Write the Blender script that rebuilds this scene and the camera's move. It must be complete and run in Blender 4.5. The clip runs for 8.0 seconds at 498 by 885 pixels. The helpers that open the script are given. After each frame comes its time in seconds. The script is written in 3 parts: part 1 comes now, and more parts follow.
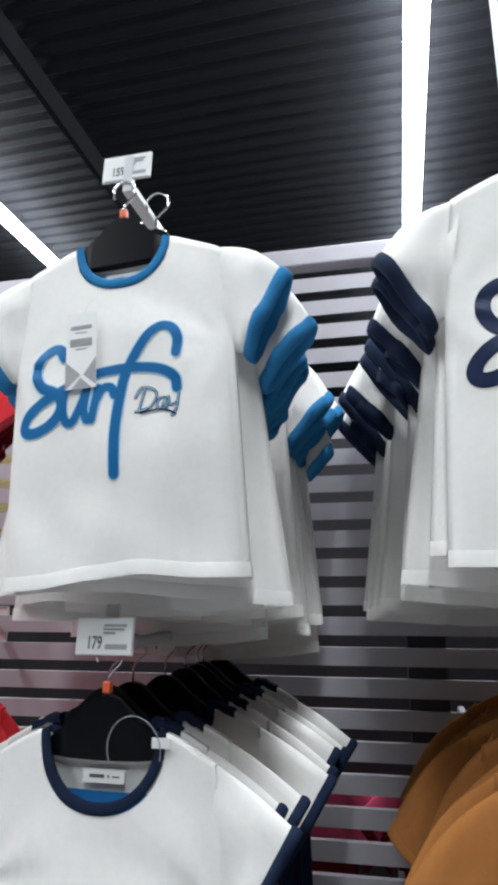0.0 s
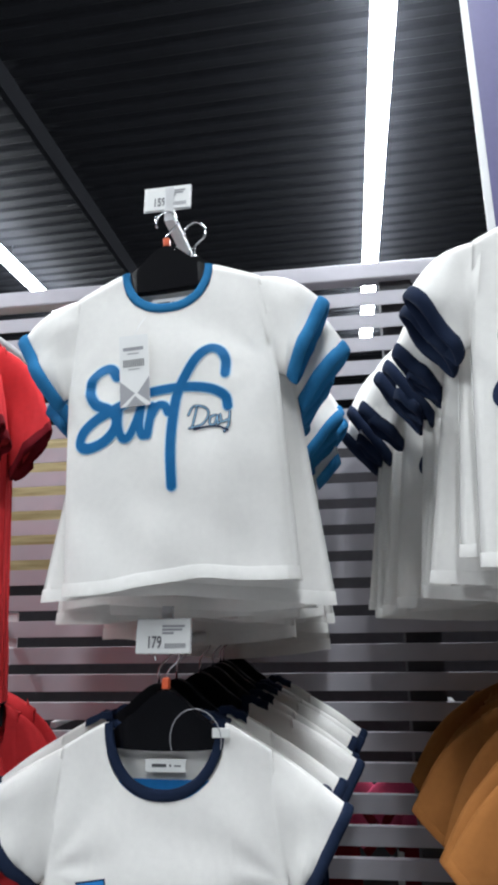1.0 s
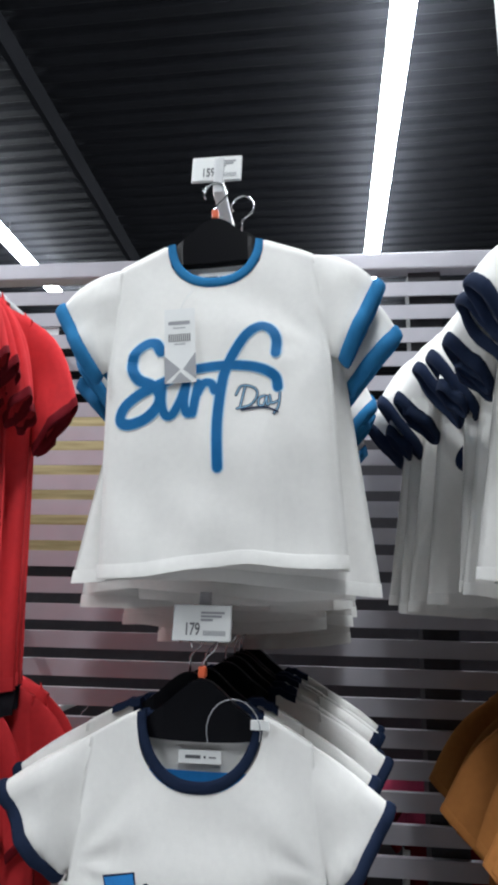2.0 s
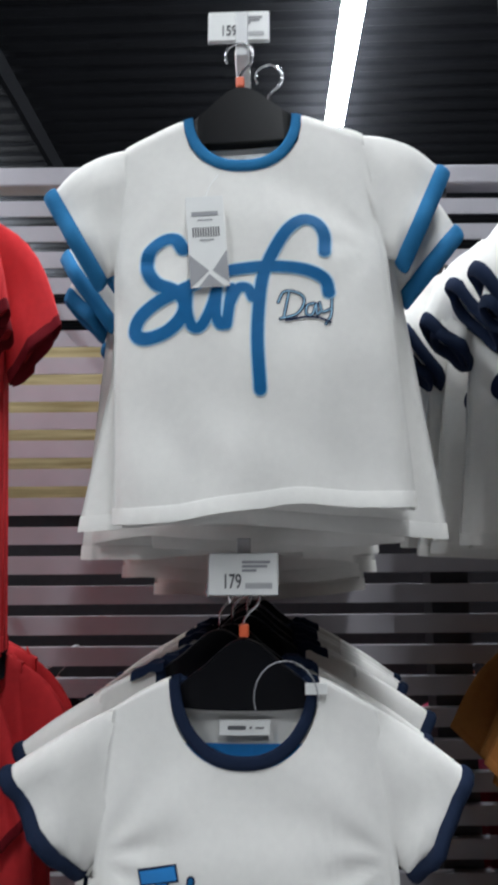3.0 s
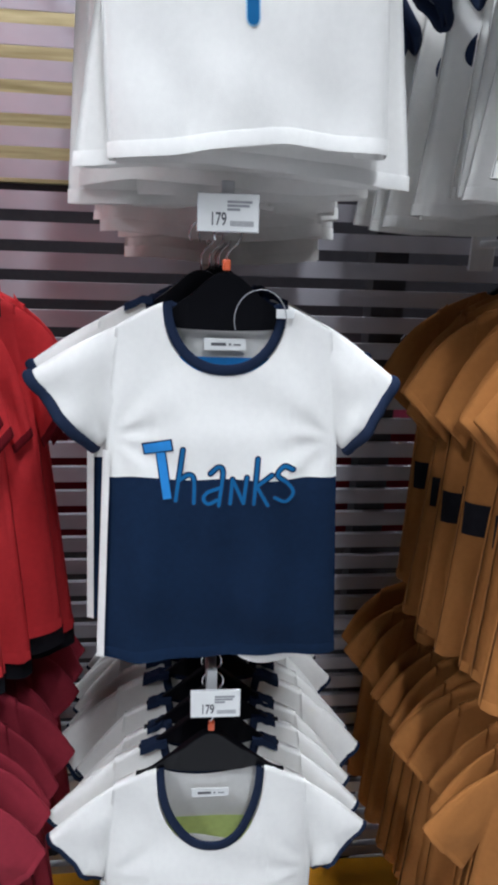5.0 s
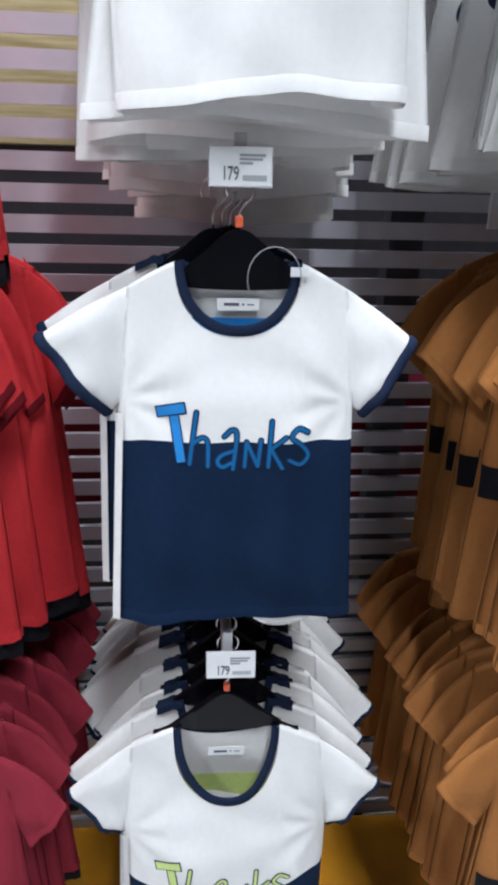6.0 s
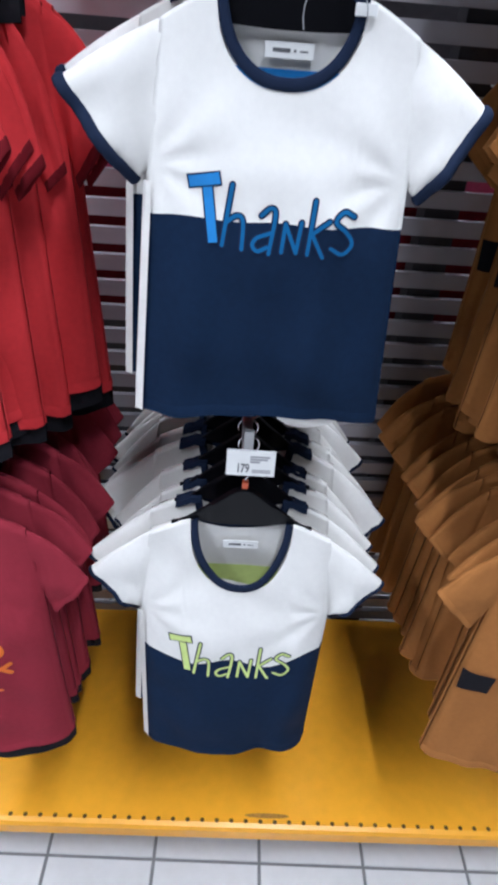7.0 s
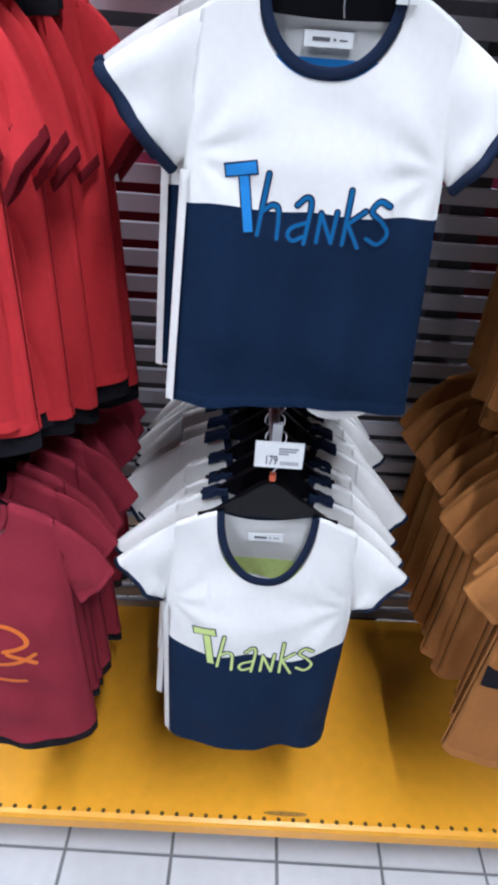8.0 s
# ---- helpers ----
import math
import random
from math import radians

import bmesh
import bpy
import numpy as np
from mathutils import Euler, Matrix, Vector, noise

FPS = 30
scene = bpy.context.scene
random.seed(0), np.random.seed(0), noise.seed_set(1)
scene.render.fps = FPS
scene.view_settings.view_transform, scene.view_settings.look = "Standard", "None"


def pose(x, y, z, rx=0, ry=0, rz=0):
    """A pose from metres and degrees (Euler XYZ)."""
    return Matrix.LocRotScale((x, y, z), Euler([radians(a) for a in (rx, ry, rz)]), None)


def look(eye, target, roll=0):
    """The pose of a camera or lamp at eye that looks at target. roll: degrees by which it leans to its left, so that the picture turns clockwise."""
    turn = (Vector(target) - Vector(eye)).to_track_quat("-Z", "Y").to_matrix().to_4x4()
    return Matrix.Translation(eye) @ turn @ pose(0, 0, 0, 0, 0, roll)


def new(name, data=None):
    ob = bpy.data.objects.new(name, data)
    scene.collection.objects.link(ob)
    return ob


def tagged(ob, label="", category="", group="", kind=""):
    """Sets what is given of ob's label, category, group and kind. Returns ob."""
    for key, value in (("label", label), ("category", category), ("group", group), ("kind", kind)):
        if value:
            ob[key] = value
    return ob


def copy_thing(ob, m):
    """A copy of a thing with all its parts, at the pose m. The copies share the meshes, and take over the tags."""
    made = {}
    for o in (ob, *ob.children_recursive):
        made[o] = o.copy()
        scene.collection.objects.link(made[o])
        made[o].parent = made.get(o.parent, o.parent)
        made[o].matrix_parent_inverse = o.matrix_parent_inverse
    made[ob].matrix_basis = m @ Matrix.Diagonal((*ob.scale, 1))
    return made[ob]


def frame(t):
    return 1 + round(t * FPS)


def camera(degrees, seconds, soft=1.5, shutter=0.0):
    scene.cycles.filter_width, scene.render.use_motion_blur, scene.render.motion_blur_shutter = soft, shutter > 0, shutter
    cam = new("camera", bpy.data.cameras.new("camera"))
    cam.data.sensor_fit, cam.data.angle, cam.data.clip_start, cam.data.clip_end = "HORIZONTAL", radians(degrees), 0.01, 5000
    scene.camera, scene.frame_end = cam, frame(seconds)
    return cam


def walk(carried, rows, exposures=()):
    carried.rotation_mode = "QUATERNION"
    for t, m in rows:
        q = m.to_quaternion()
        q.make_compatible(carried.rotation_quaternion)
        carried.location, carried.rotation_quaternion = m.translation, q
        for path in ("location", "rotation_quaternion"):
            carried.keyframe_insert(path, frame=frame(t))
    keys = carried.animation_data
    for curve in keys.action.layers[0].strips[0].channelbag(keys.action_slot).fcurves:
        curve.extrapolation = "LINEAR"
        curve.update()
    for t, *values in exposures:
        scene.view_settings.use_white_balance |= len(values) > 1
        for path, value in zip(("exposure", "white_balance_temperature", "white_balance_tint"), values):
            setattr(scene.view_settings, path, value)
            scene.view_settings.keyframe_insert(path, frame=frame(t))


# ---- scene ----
cam = camera(42.8, 8.0, soft=3.7, shutter=0.3)
PATH = [
    (0, (0.267, 0.604, 1.525), (-0.177, 2.498, 1.991), -0.1),
    (0.5, (0.216, 0.555, 1.528), (-0.157, 2.453, 2.036), -0.3),
    (1, (0.183, 0.527, 1.523), (-0.111, 2.448, 1.999), -1.2),
    (1.5, (0.151, 0.510, 1.520), (-0.150, 2.433, 1.979), 0.9),
    (3, (0.008, 0.647, 1.517), (-0.043, 2.625, 1.813), -0.4),
    (3.5, (-0.048, 0.614, 1.489), (0.016, 2.609, 1.374), 0.1),
    (4, (-0.056, 0.576, 1.456), (0.104, 2.514, 0.987), 2.5),
    (5.5, (-0.034, 0.554, 1.447), (0.120, 2.456, 0.849), 1.4),
    (6, (-0.041, 0.560, 1.441), (0.087, 2.443, 0.781), 1.3),
    (6.5, (-0.052, 0.561, 1.430), (0.042, 2.408, 0.671), 2.5),
    (7, (-0.045, 0.570, 1.385), (0.027, 2.230, 0.269), 4.8),
    (7.5, (-0.059, 0.572, 1.376), (0.012, 2.217, 0.236), 4.7),
    (8, (-0.066, 0.561, 1.372), (-0.027, 2.226, 0.265), 4.7),
]
EXPOSURES = [(0, 0.06, 6450, 10), (1.5, 0.05, 6450, 10), (3, -0.3, 6500, 10), (3.5, 0.0, 6450, 10), (4, 0.12, 6400, 11), (5.5, 0.43, 6180, 12), (6.5, 0.48, 6100, 13), (8, 0.57, 5900, 15)]
walk(cam, [(t, look(eye, target, roll)) for t, eye, target, roll in PATH], EXPOSURES)

# ---------------------------------------------------------------- light
LAMP_POWER = 90.0
world = bpy.data.worlds.new("world")
world.use_nodes = True
world.node_tree.nodes["Background"].inputs[0].default_value = (0.5, 0.55, 0.65, 1)
world.node_tree.nodes["Background"].inputs[1].default_value = 0.035
scene.world = world


# ---------------------------------------------------------------- materials
def node_material(name, rough=0.6, metal=0.0):
    m = bpy.data.materials.new(name)
    m.use_nodes = True
    nt = m.node_tree
    b = nt.nodes["Principled BSDF"]
    b.inputs["Roughness"].default_value = rough
    b.inputs["Metallic"].default_value = metal
    return m, nt, b


def mottled(name, colour, rough=0.6, metal=0.0, amount=0.12, big=3.0, small=60.0, bump=0.1, bump_scale=300.0, distance=0.0005, rnd=0.0):
    """Colour with broad and fine variation and a fine relief."""
    m, nt, b = node_material(name, rough, metal)
    n, l = nt.nodes, nt.links
    co = n.new("ShaderNodeTexCoord")
    n1, n2, n3 = (n.new("ShaderNodeTexNoise") for _ in range(3))
    n1.inputs["Scale"].default_value = big
    n2.inputs["Scale"].default_value = small
    n3.inputs["Scale"].default_value = bump_scale
    n3.inputs["Detail"].default_value = 3
    for q in (n1, n2, n3):
        l.new(co.outputs["Object"], q.inputs["Vector"])
    add = n.new("ShaderNodeMath")
    add.operation = "ADD"
    l.new(n1.outputs["Fac"], add.inputs[0])
    l.new(n2.outputs["Fac"], add.inputs[1])
    rng = n.new("ShaderNodeMapRange")
    rng.inputs["From Min"].default_value, rng.inputs["From Max"].default_value = 0.6, 1.4
    rng.inputs["To Min"].default_value, rng.inputs["To Max"].default_value = 1 - amount, 1 + amount
    l.new(add.outputs[0], rng.inputs["Value"])
    last = rng.outputs["Result"]
    if rnd:
        info = n.new("ShaderNodeObjectInfo")
        r2 = n.new("ShaderNodeMapRange")
        r2.inputs["To Min"].default_value, r2.inputs["To Max"].default_value = 1 - rnd, 1 + rnd
        l.new(info.outputs["Random"], r2.inputs["Value"])
        mul = n.new("ShaderNodeMath")
        mul.operation = "MULTIPLY"
        l.new(last, mul.inputs[0])
        l.new(r2.outputs["Result"], mul.inputs[1])
        last = mul.outputs[0]
    sc = n.new("ShaderNodeVectorMath")
    sc.operation = "SCALE"
    sc.inputs[0].default_value = colour[:3]
    l.new(last, sc.inputs["Scale"])
    l.new(sc.outputs["Vector"], b.inputs["Base Color"])
    if bump:
        bp = n.new("ShaderNodeBump")
        bp.inputs["Strength"].default_value = bump
        bp.inputs["Distance"].default_value = distance
        l.new(n3.outputs["Fac"], bp.inputs["Height"])
        l.new(bp.outputs["Normal"], b.inputs["Normal"])
    return m


def fabric(name, colour, sheen=0.0, crease=0.6, amount=0.03):
    """Cotton jersey: fine knit, soft creases, a little sheen."""
    m = mottled(name, colour, rough=0.92, amount=amount, big=9.0, small=140.0, bump=0.0, rnd=0.04)
    nt = m.node_tree
    n, l, b = nt.nodes, nt.links, nt.nodes["Principled BSDF"]
    b.inputs["Sheen Weight"].default_value = sheen
    b.inputs["Sheen Roughness"].default_value = 0.5
    b.inputs["Specular IOR Level"].default_value = 0.15
    co = n.new("ShaderNodeTexCoord")
    knit = n.new("ShaderNodeTexNoise")
    knit.inputs["Scale"].default_value = 900
    fold = n.new("ShaderNodeTexNoise")
    fold.inputs["Scale"].default_value = 11
    fold.inputs["Detail"].default_value = 2.5
    fold.inputs["Distortion"].default_value = 0.8
    mp = n.new("ShaderNodeMapping")
    mp.inputs["Scale"].default_value = (1.0, 1.0, 0.55)
    mp.inputs["Rotation"].default_value = (0, 0.5, 0)
    l.new(co.outputs["Object"], mp.inputs["Vector"])
    l.new(mp.outputs["Vector"], fold.inputs["Vector"])
    l.new(co.outputs["Object"], knit.inputs["Vector"])
    b1, b2 = n.new("ShaderNodeBump"), n.new("ShaderNodeBump")
    b1.inputs["Strength"].default_value, b1.inputs["Distance"].default_value = crease, 0.006
    b2.inputs["Strength"].default_value, b2.inputs["Distance"].default_value = 0.25, 0.0006
    l.new(fold.outputs["Fac"], b1.inputs["Height"])
    l.new(knit.outputs["Fac"], b2.inputs["Height"])
    l.new(b1.outputs["Normal"], b2.inputs["Normal"])
    l.new(b2.outputs["Normal"], b.inputs["Normal"])
    return m


WHITE = fabric("white_jersey", (0.835, 0.815, 0.785))
BLUE = fabric("blue_rib", (0.026, 0.175, 0.38), amount=0.08)
NAVY = fabric("navy_jersey", (0.0058, 0.0180, 0.049), amount=0.14)
INK = fabric("dark_navy_rib", (0.011, 0.019, 0.045), amount=0.1)
RED = fabric("red_jersey", (0.63, 0.038, 0.044), amount=0.08)
# shade at the red shirts' sleeve ends; real dark cloth behind the panel
DEEPRED = fabric("deep_red_cloth_and_shade", (0.16, 0.008, 0.014), amount=0.1)
MAROON = fabric("maroon_jersey", (0.30, 0.028, 0.046), amount=0.08)
MUSTARD = fabric("mustard_jersey", (0.38, 0.150, 0.043), amount=0.08)
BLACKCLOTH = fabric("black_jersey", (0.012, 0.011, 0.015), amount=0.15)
PINKCLOTH = fabric("pink_jersey", (0.75, 0.10, 0.20), amount=0.1)
PRINT_BLUE = mottled("print_blue", (0.008, 0.125, 0.32), rough=0.55, amount=0.1, small=120, bump=0.05)
PRINT_SKY = mottled("print_sky_blue", (0.03, 0.24, 0.62), rough=0.5, amount=0.08, small=120, bump=0.05)
PRINT_EDGE = mottled("print_pale_blue", (0.34, 0.60, 0.82), rough=0.5, amount=0.08, small=120, bump=0.05)
PRINT_NAVY = mottled("print_navy", (0.012, 0.022, 0.06), rough=0.55, amount=0.1, small=120, bump=0.05)
PRINT_LIME = mottled("print_lime", (0.62, 0.74, 0.26), rough=0.55, amount=0.08, small=120, bump=0.05)
PRINT_ORANGE = mottled("print_orange", (0.80, 0.18, 0.03), rough=0.55, amount=0.08, small=120, bump=0.05)
for _m in (PRINT_BLUE, PRINT_SKY, PRINT_EDGE, PRINT_NAVY, PRINT_LIME, PRINT_ORANGE):
    _m.node_tree.nodes["Principled BSDF"].inputs["Specular IOR Level"].default_value = 0.15
PLASTIC = mottled("black_plastic", (0.0025, 0.0025, 0.004), rough=0.30, amount=0.2, bump=0.05)
PLASTIC.node_tree.nodes["Principled BSDF"].inputs["Specular IOR Level"].default_value = 0.22
CHROME = mottled("chrome_wire", (0.75, 0.75, 0.77), rough=0.18, metal=1.0, amount=0.05, bump=0.0)
ORANGE = mottled("orange_plastic", (0.75, 0.13, 0.05), rough=0.4, amount=0.05, bump=0.0)
STEEL = mottled("painted_grey_steel", (0.43, 0.415, 0.455), rough=0.38, metal=0.25, amount=0.06, big=2.0, small=25, bump=0.04, rnd=0.05)
ARMSTEEL = mottled("white_coated_steel", (0.68, 0.68, 0.69), rough=0.4, metal=0.1, amount=0.08, bump=0.05)
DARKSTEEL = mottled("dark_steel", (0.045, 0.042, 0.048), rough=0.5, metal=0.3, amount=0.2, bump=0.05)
CARD = mottled("white_card", (0.80, 0.80, 0.79), rough=0.45, amount=0.03, bump=0.03)
CARDINK = mottled("grey_ink", (0.10, 0.10, 0.11), rough=0.6, amount=0.1, bump=0.0)
GREYINK = mottled("pale_grey_ink", (0.33, 0.33, 0.35), rough=0.6, amount=0.1, bump=0.0)
DECK = mottled("yellow_painted_steel", (0.93, 0.41, 0.022), rough=0.33, amount=0.07, big=4.0, small=40, bump=0.06)
SCUFF = mottled("worn_yellow_paint", (0.42, 0.19, 0.03), rough=0.6, amount=0.5, big=60, small=200, bump=0.1)
HOLE = mottled("dark_hole", (0.09, 0.045, 0.006), rough=0.9, amount=0.1, bump=0.0)
TILE = mottled("white_glazed_tile", (0.56, 0.56, 0.57), rough=0.22, amount=0.05, big=8, small=50, bump=0.05, rnd=0.03)
GROUT = mottled("grey_grout", (0.17, 0.17, 0.175), rough=0.9, amount=0.2, bump=0.3)
CEILING = mottled("dark_ceiling_paint", (0.0068, 0.0072, 0.0090), rough=0.8, amount=0.2, big=1.0, small=15, bump=0.1)
CEILING.node_tree.nodes["Principled BSDF"].inputs["Specular IOR Level"].default_value = 0.08
WALLPAINT = mottled("grey_wall_paint", (0.20, 0.20, 0.21), rough=0.8, amount=0.06, bump=0.1)
BANNER = mottled("violet_banner", (0.085, 0.075, 0.19), rough=0.5, amount=0.06, bump=0.02)
LAMPBODY = mottled("white_lamp_housing", (0.7, 0.7, 0.7), rough=0.5, amount=0.04, bump=0.0)


def wood(name):
    m, nt, b = node_material(name, 0.6)
    n, l = nt.nodes, nt.links
    co, mp, w = n.new("ShaderNodeTexCoord"), n.new("ShaderNodeMapping"), n.new("ShaderNodeTexNoise")
    mp.inputs["Scale"].default_value = (1.5, 1.0, 22.0)
    w.inputs["Scale"].default_value = 4
    w.inputs["Detail"].default_value = 6
    r = n.new("ShaderNodeValToRGB")
    r.color_ramp.elements[0].color = (0.30, 0.22, 0.09, 1)
    r.color_ramp.elements[1].color = (0.58, 0.47, 0.25, 1)
    r.color_ramp.elements[0].position, r.color_ramp.elements[1].position = 0.3, 0.7
    l.new(co.outputs["Object"], mp.inputs["Vector"])
    l.new(mp.outputs["Vector"], w.inputs["Vector"])
    l.new(w.outputs["Fac"], r.inputs["Fac"])
    l.new(r.outputs["Color"], b.inputs["Base Color"])
    return m


PINE = wood("pine_board")
GLOW, _nt, _b = node_material("lamp_diffuser", 0.5)
_b.inputs["Emission Color"].default_value = (0.90, 0.96, 1.0, 1)
_b.inputs["Emission Strength"].default_value = LAMP_POWER


# ---------------------------------------------------------------- builders
def part(name, bm, material, parent=None, label="", smooth=False):
    me = bpy.data.meshes.new(name)
    bm.to_mesh(me)
    bm.free()
    for m in (material if isinstance(material, (list, tuple)) else [material]):
        me.materials.append(m)
    if smooth:
        for p in me.polygons:
            p.use_smooth = True
    ob = new(name, me)
    if parent:
        ob.parent = parent
    if label:
        ob["label"] = label
    return ob


def add_box(bm, x0, x1, y0, y1, z0, z1, bevel=0.0):
    vs = [bm.verts.new((x, y, z)) for z in (z0, z1) for y in (y0, y1) for x in (x0, x1)]
    fs = [bm.faces.new([vs[i] for i in q]) for q in ((0, 2, 3, 1), (4, 5, 7, 6), (0, 1, 5, 4), (2, 6, 7, 3), (0, 4, 6, 2), (1, 3, 7, 5))]
    if bevel:
        es = list({e for f in fs for e in f.edges})
        bmesh.ops.bevel(bm, geom=es, offset=bevel, segments=2, affect="EDGES", profile=0.5)
    return fs


def box(x0, x1, y0, y1, z0, z1, bevel=0.0):
    bm = bmesh.new()
    add_box(bm, x0, x1, y0, y1, z0, z1, bevel)
    return bm


def empty(name, m=None):
    ob = new(name)
    ob.empty_display_size = 0.05
    if m:
        ob.matrix_basis = m
    return ob


def tube(bm, pts, r, sides=8):
    """A round wire along points."""
    rings = []
    pts = [Vector(p) for p in pts]
    for i, p in enumerate(pts):
        d = (pts[min(i + 1, len(pts) - 1)] - pts[max(i - 1, 0)]).normalized()
        a = d.orthogonal() if abs(d.x) > 0.9 else d.cross(Vector((1, 0, 0)))
        a.normalize()
        b = d.cross(a)
        rings.append([bm.verts.new(p + r * (math.cos(k) * a + math.sin(k) * b)) for k in (2 * math.pi * j / sides for j in range(sides))])
    for u, v in zip(rings, rings[1:]):
        for j in range(sides):
            bm.faces.new((u[j], u[(j + 1) % sides], v[(j + 1) % sides], v[j]))
    bm.faces.new(rings[0][::-1])
    bm.faces.new(rings[-1])


def text_mesh(body, size, depth=0.0002):
    cu = bpy.data.curves.new("text", "FONT")
    cu.body, cu.size, cu.extrude, cu.align_x = body, size, depth, "LEFT"
    cu.offset = size * 0.012
    ob = new("text", cu)
    dg = bpy.context.evaluated_depsgraph_get()
    me = bpy.data.meshes.new_from_object(ob.evaluated_get(dg))
    bpy.data.objects.remove(ob)
    bm = bmesh.new()
    bm.from_mesh(me)
    bpy.data.meshes.remove(me)
    bmesh.ops.transform(bm, matrix=Matrix.Rotation(math.pi / 2, 4, "X"), verts=bm.verts)
    return bm


# ---------------------------------------------------------------- structure
WALL_Y = 1.67
SLAT = 0.0465
SLAT_TOP = 1.443
DECK_Z, DECK_FRONT = 0.12, 1.152
YAW = 1.5
floor = tagged(part("floor", box(-9, 9, -7, 11, -0.05, -0.004), GROUT), "grey tile joints of the shop floor", "floor", kind="structure")
ceil_bm = bmesh.new()
for k in range(150):
    y = -7 + 0.12 * k
    for a, b, z in ((0, 0.05, 4.36), (0.05, 0.07, None), (0.07, 0.10, 4.375), (0.10, 0.12, None)):
        z0, z1 = (z, z) if z else ((4.36, 4.375) if a < 0.06 else (4.375, 4.36))
        ceil_bm.faces.new([ceil_bm.verts.new(v) for v in ((-9, y + a, z0), (9, y + a, z0), (9, y + b, z1), (-9, y + b, z1))])
add_box(ceil_bm, -9, 9, -7, 11, 4.42, 4.48)
tagged(part("ceiling", ceil_bm, CEILING), "dark painted ribbed metal ceiling", "ceiling", kind="structure")
beam_bm = bmesh.new()
BEAM_X = -1.53
add_box(beam_bm, BEAM_X - 0.018, BEAM_X + 0.018, -7, 11, 4.20, 4.21)
add_box(beam_bm, BEAM_X - 0.012, BEAM_X + 0.012, -7, 11, 4.21, 4.36)
tagged(part("ceiling_beam", beam_bm, CEILING), "dark painted steel roof beam under the ceiling", "beam", kind="structure")
for n, c in (("wall_north", (-9, 9, 11, 11.2)), ("wall_south", (-9, 9, -7.2, -7)), ("wall_west", (-9.2, -9, -7, 11)), ("wall_east", (9, 9.2, -7, 11))):
    tagged(part(n, box(*c, 0, 4.6), WALLPAINT), "plain grey painted shop wall", "wall", kind="structure")

# lamp lines
unit = None
for lx in (0.484, -2.41):
    for k in range(7):
        y0 = -2.00 + 1.33 * k
        if unit is None:
            unit = tagged(empty("strip_lamp", pose(lx, y0, 4.2)), "white linear strip lamp under the dark ceiling", "lamp", group="ceiling strip lamps")
            part("housing", box(-0.02, 0.02, 0.0, 1.32, 0.040, 0.065, 0.004), LAMPBODY, unit)
            for yy in (0.2, 1.1):
                part("suspension", box(-0.004, 0.004, yy, yy + 0.008, 0.065, 0.165), DARKSTEEL, unit)
            bm = bmesh.new()
            rows = []
            for j in range(16):
                a = 2 * math.pi * j / 16
                rows.append([bm.verts.new((-0.060 * math.cos(a), yy, 0.010 - 0.03 * math.sin(a))) for yy in (0.006, 1.314)])
            for a, b in zip(rows, rows[1:] + rows[:1]):
                bm.faces.new((a[0], b[0], b[1], a[1]))
            part("diffuser", bm, GLOW, unit, "glowing white diffuser")
        else:
            copy_thing(unit, pose(lx, y0, 4.2))

# slatted back panel
panel = tagged(empty("slatted_panel", pose(0, WALL_Y, 0, 0, 0, YAW)), "grey metal slatted back panel of the display", "panel", kind="structure")
slat_bm = bmesh.new()
prof = ((0.0, 0.0), (0.0, -0.028), (0.003, -0.028), (0.003, -0.002), (0.010, -0.002), (0.010, -0.008), (0.012, -0.008), (0.012, 0.0))
ends = [[slat_bm.verts.new((x, y, z)) for y, z in prof] for x in (-1.75, 1.75)]
for j in range(len(prof)):
    q = (j + 1) % len(prof)
    slat_bm.faces.new((ends[0][j], ends[0][q], ends[1][q], ends[1][j]))
slat_bm.faces.new(ends[0][::-1])
slat_bm.faces.new(ends[1])
bmesh.ops.recalc_face_normals(slat_bm, faces=slat_bm.faces)
first = part("slat", slat_bm, STEEL, panel)
first.location.z = SLAT_TOP - SLAT * 26
for k in (-28, -27, *range(-25, 15)):
    s = new("slat", first.data)
    s.parent = panel
    s.location.z = SLAT_TOP + SLAT * k
part("top_rail", box(-1.75, 1.75, -0.004, 0.03, 2.120, 2.155, 0.003), STEEL, panel)
for x in (-1.30, -0.62, 0.30, 1.22):
    part("upright", box(x - 0.03, x + 0.03, 0.013, 0.06, 0.0, 2.12), DARKSTEEL, panel)

# base deck
deck = tagged(empty("base_shelf", pose(0, DECK_FRONT, 0, 0, 0, 0.3) @ pose(0, -DECK_FRONT, 0)), "yellow painted steel base shelf with a row of small holes", "shelf")
bm = bmesh.new()
prof = [(WALL_Y - 0.005, DECK_Z), (DECK_FRONT + 0.012, DECK_Z), (DECK_FRONT + 0.004, DECK_Z - 0.003), (DECK_FRONT, DECK_Z - 0.010), (DECK_FRONT, DECK_Z - 0.036),
        (DECK_FRONT + 0.006, DECK_Z - 0.041), (DECK_FRONT + 0.02, DECK_Z - 0.041), (DECK_FRONT + 0.02, DECK_Z - 0.020), (WALL_Y - 0.005, DECK_Z - 0.020)]
ends = [[bm.verts.new((x, y, z)) for y, z in prof] for x in (-1.75, 1.75)]
for j in range(len(prof)):
    q = (j + 1) % len(prof)
    bm.faces.new((ends[0][j], ends[0][q], ends[1][q], ends[1][j]))
bm.faces.new(ends[0][::-1])
bm.faces.new(ends[1])
bmesh.ops.recalc_face_normals(bm, faces=bm.faces)
part("deck", bm, DECK, deck)
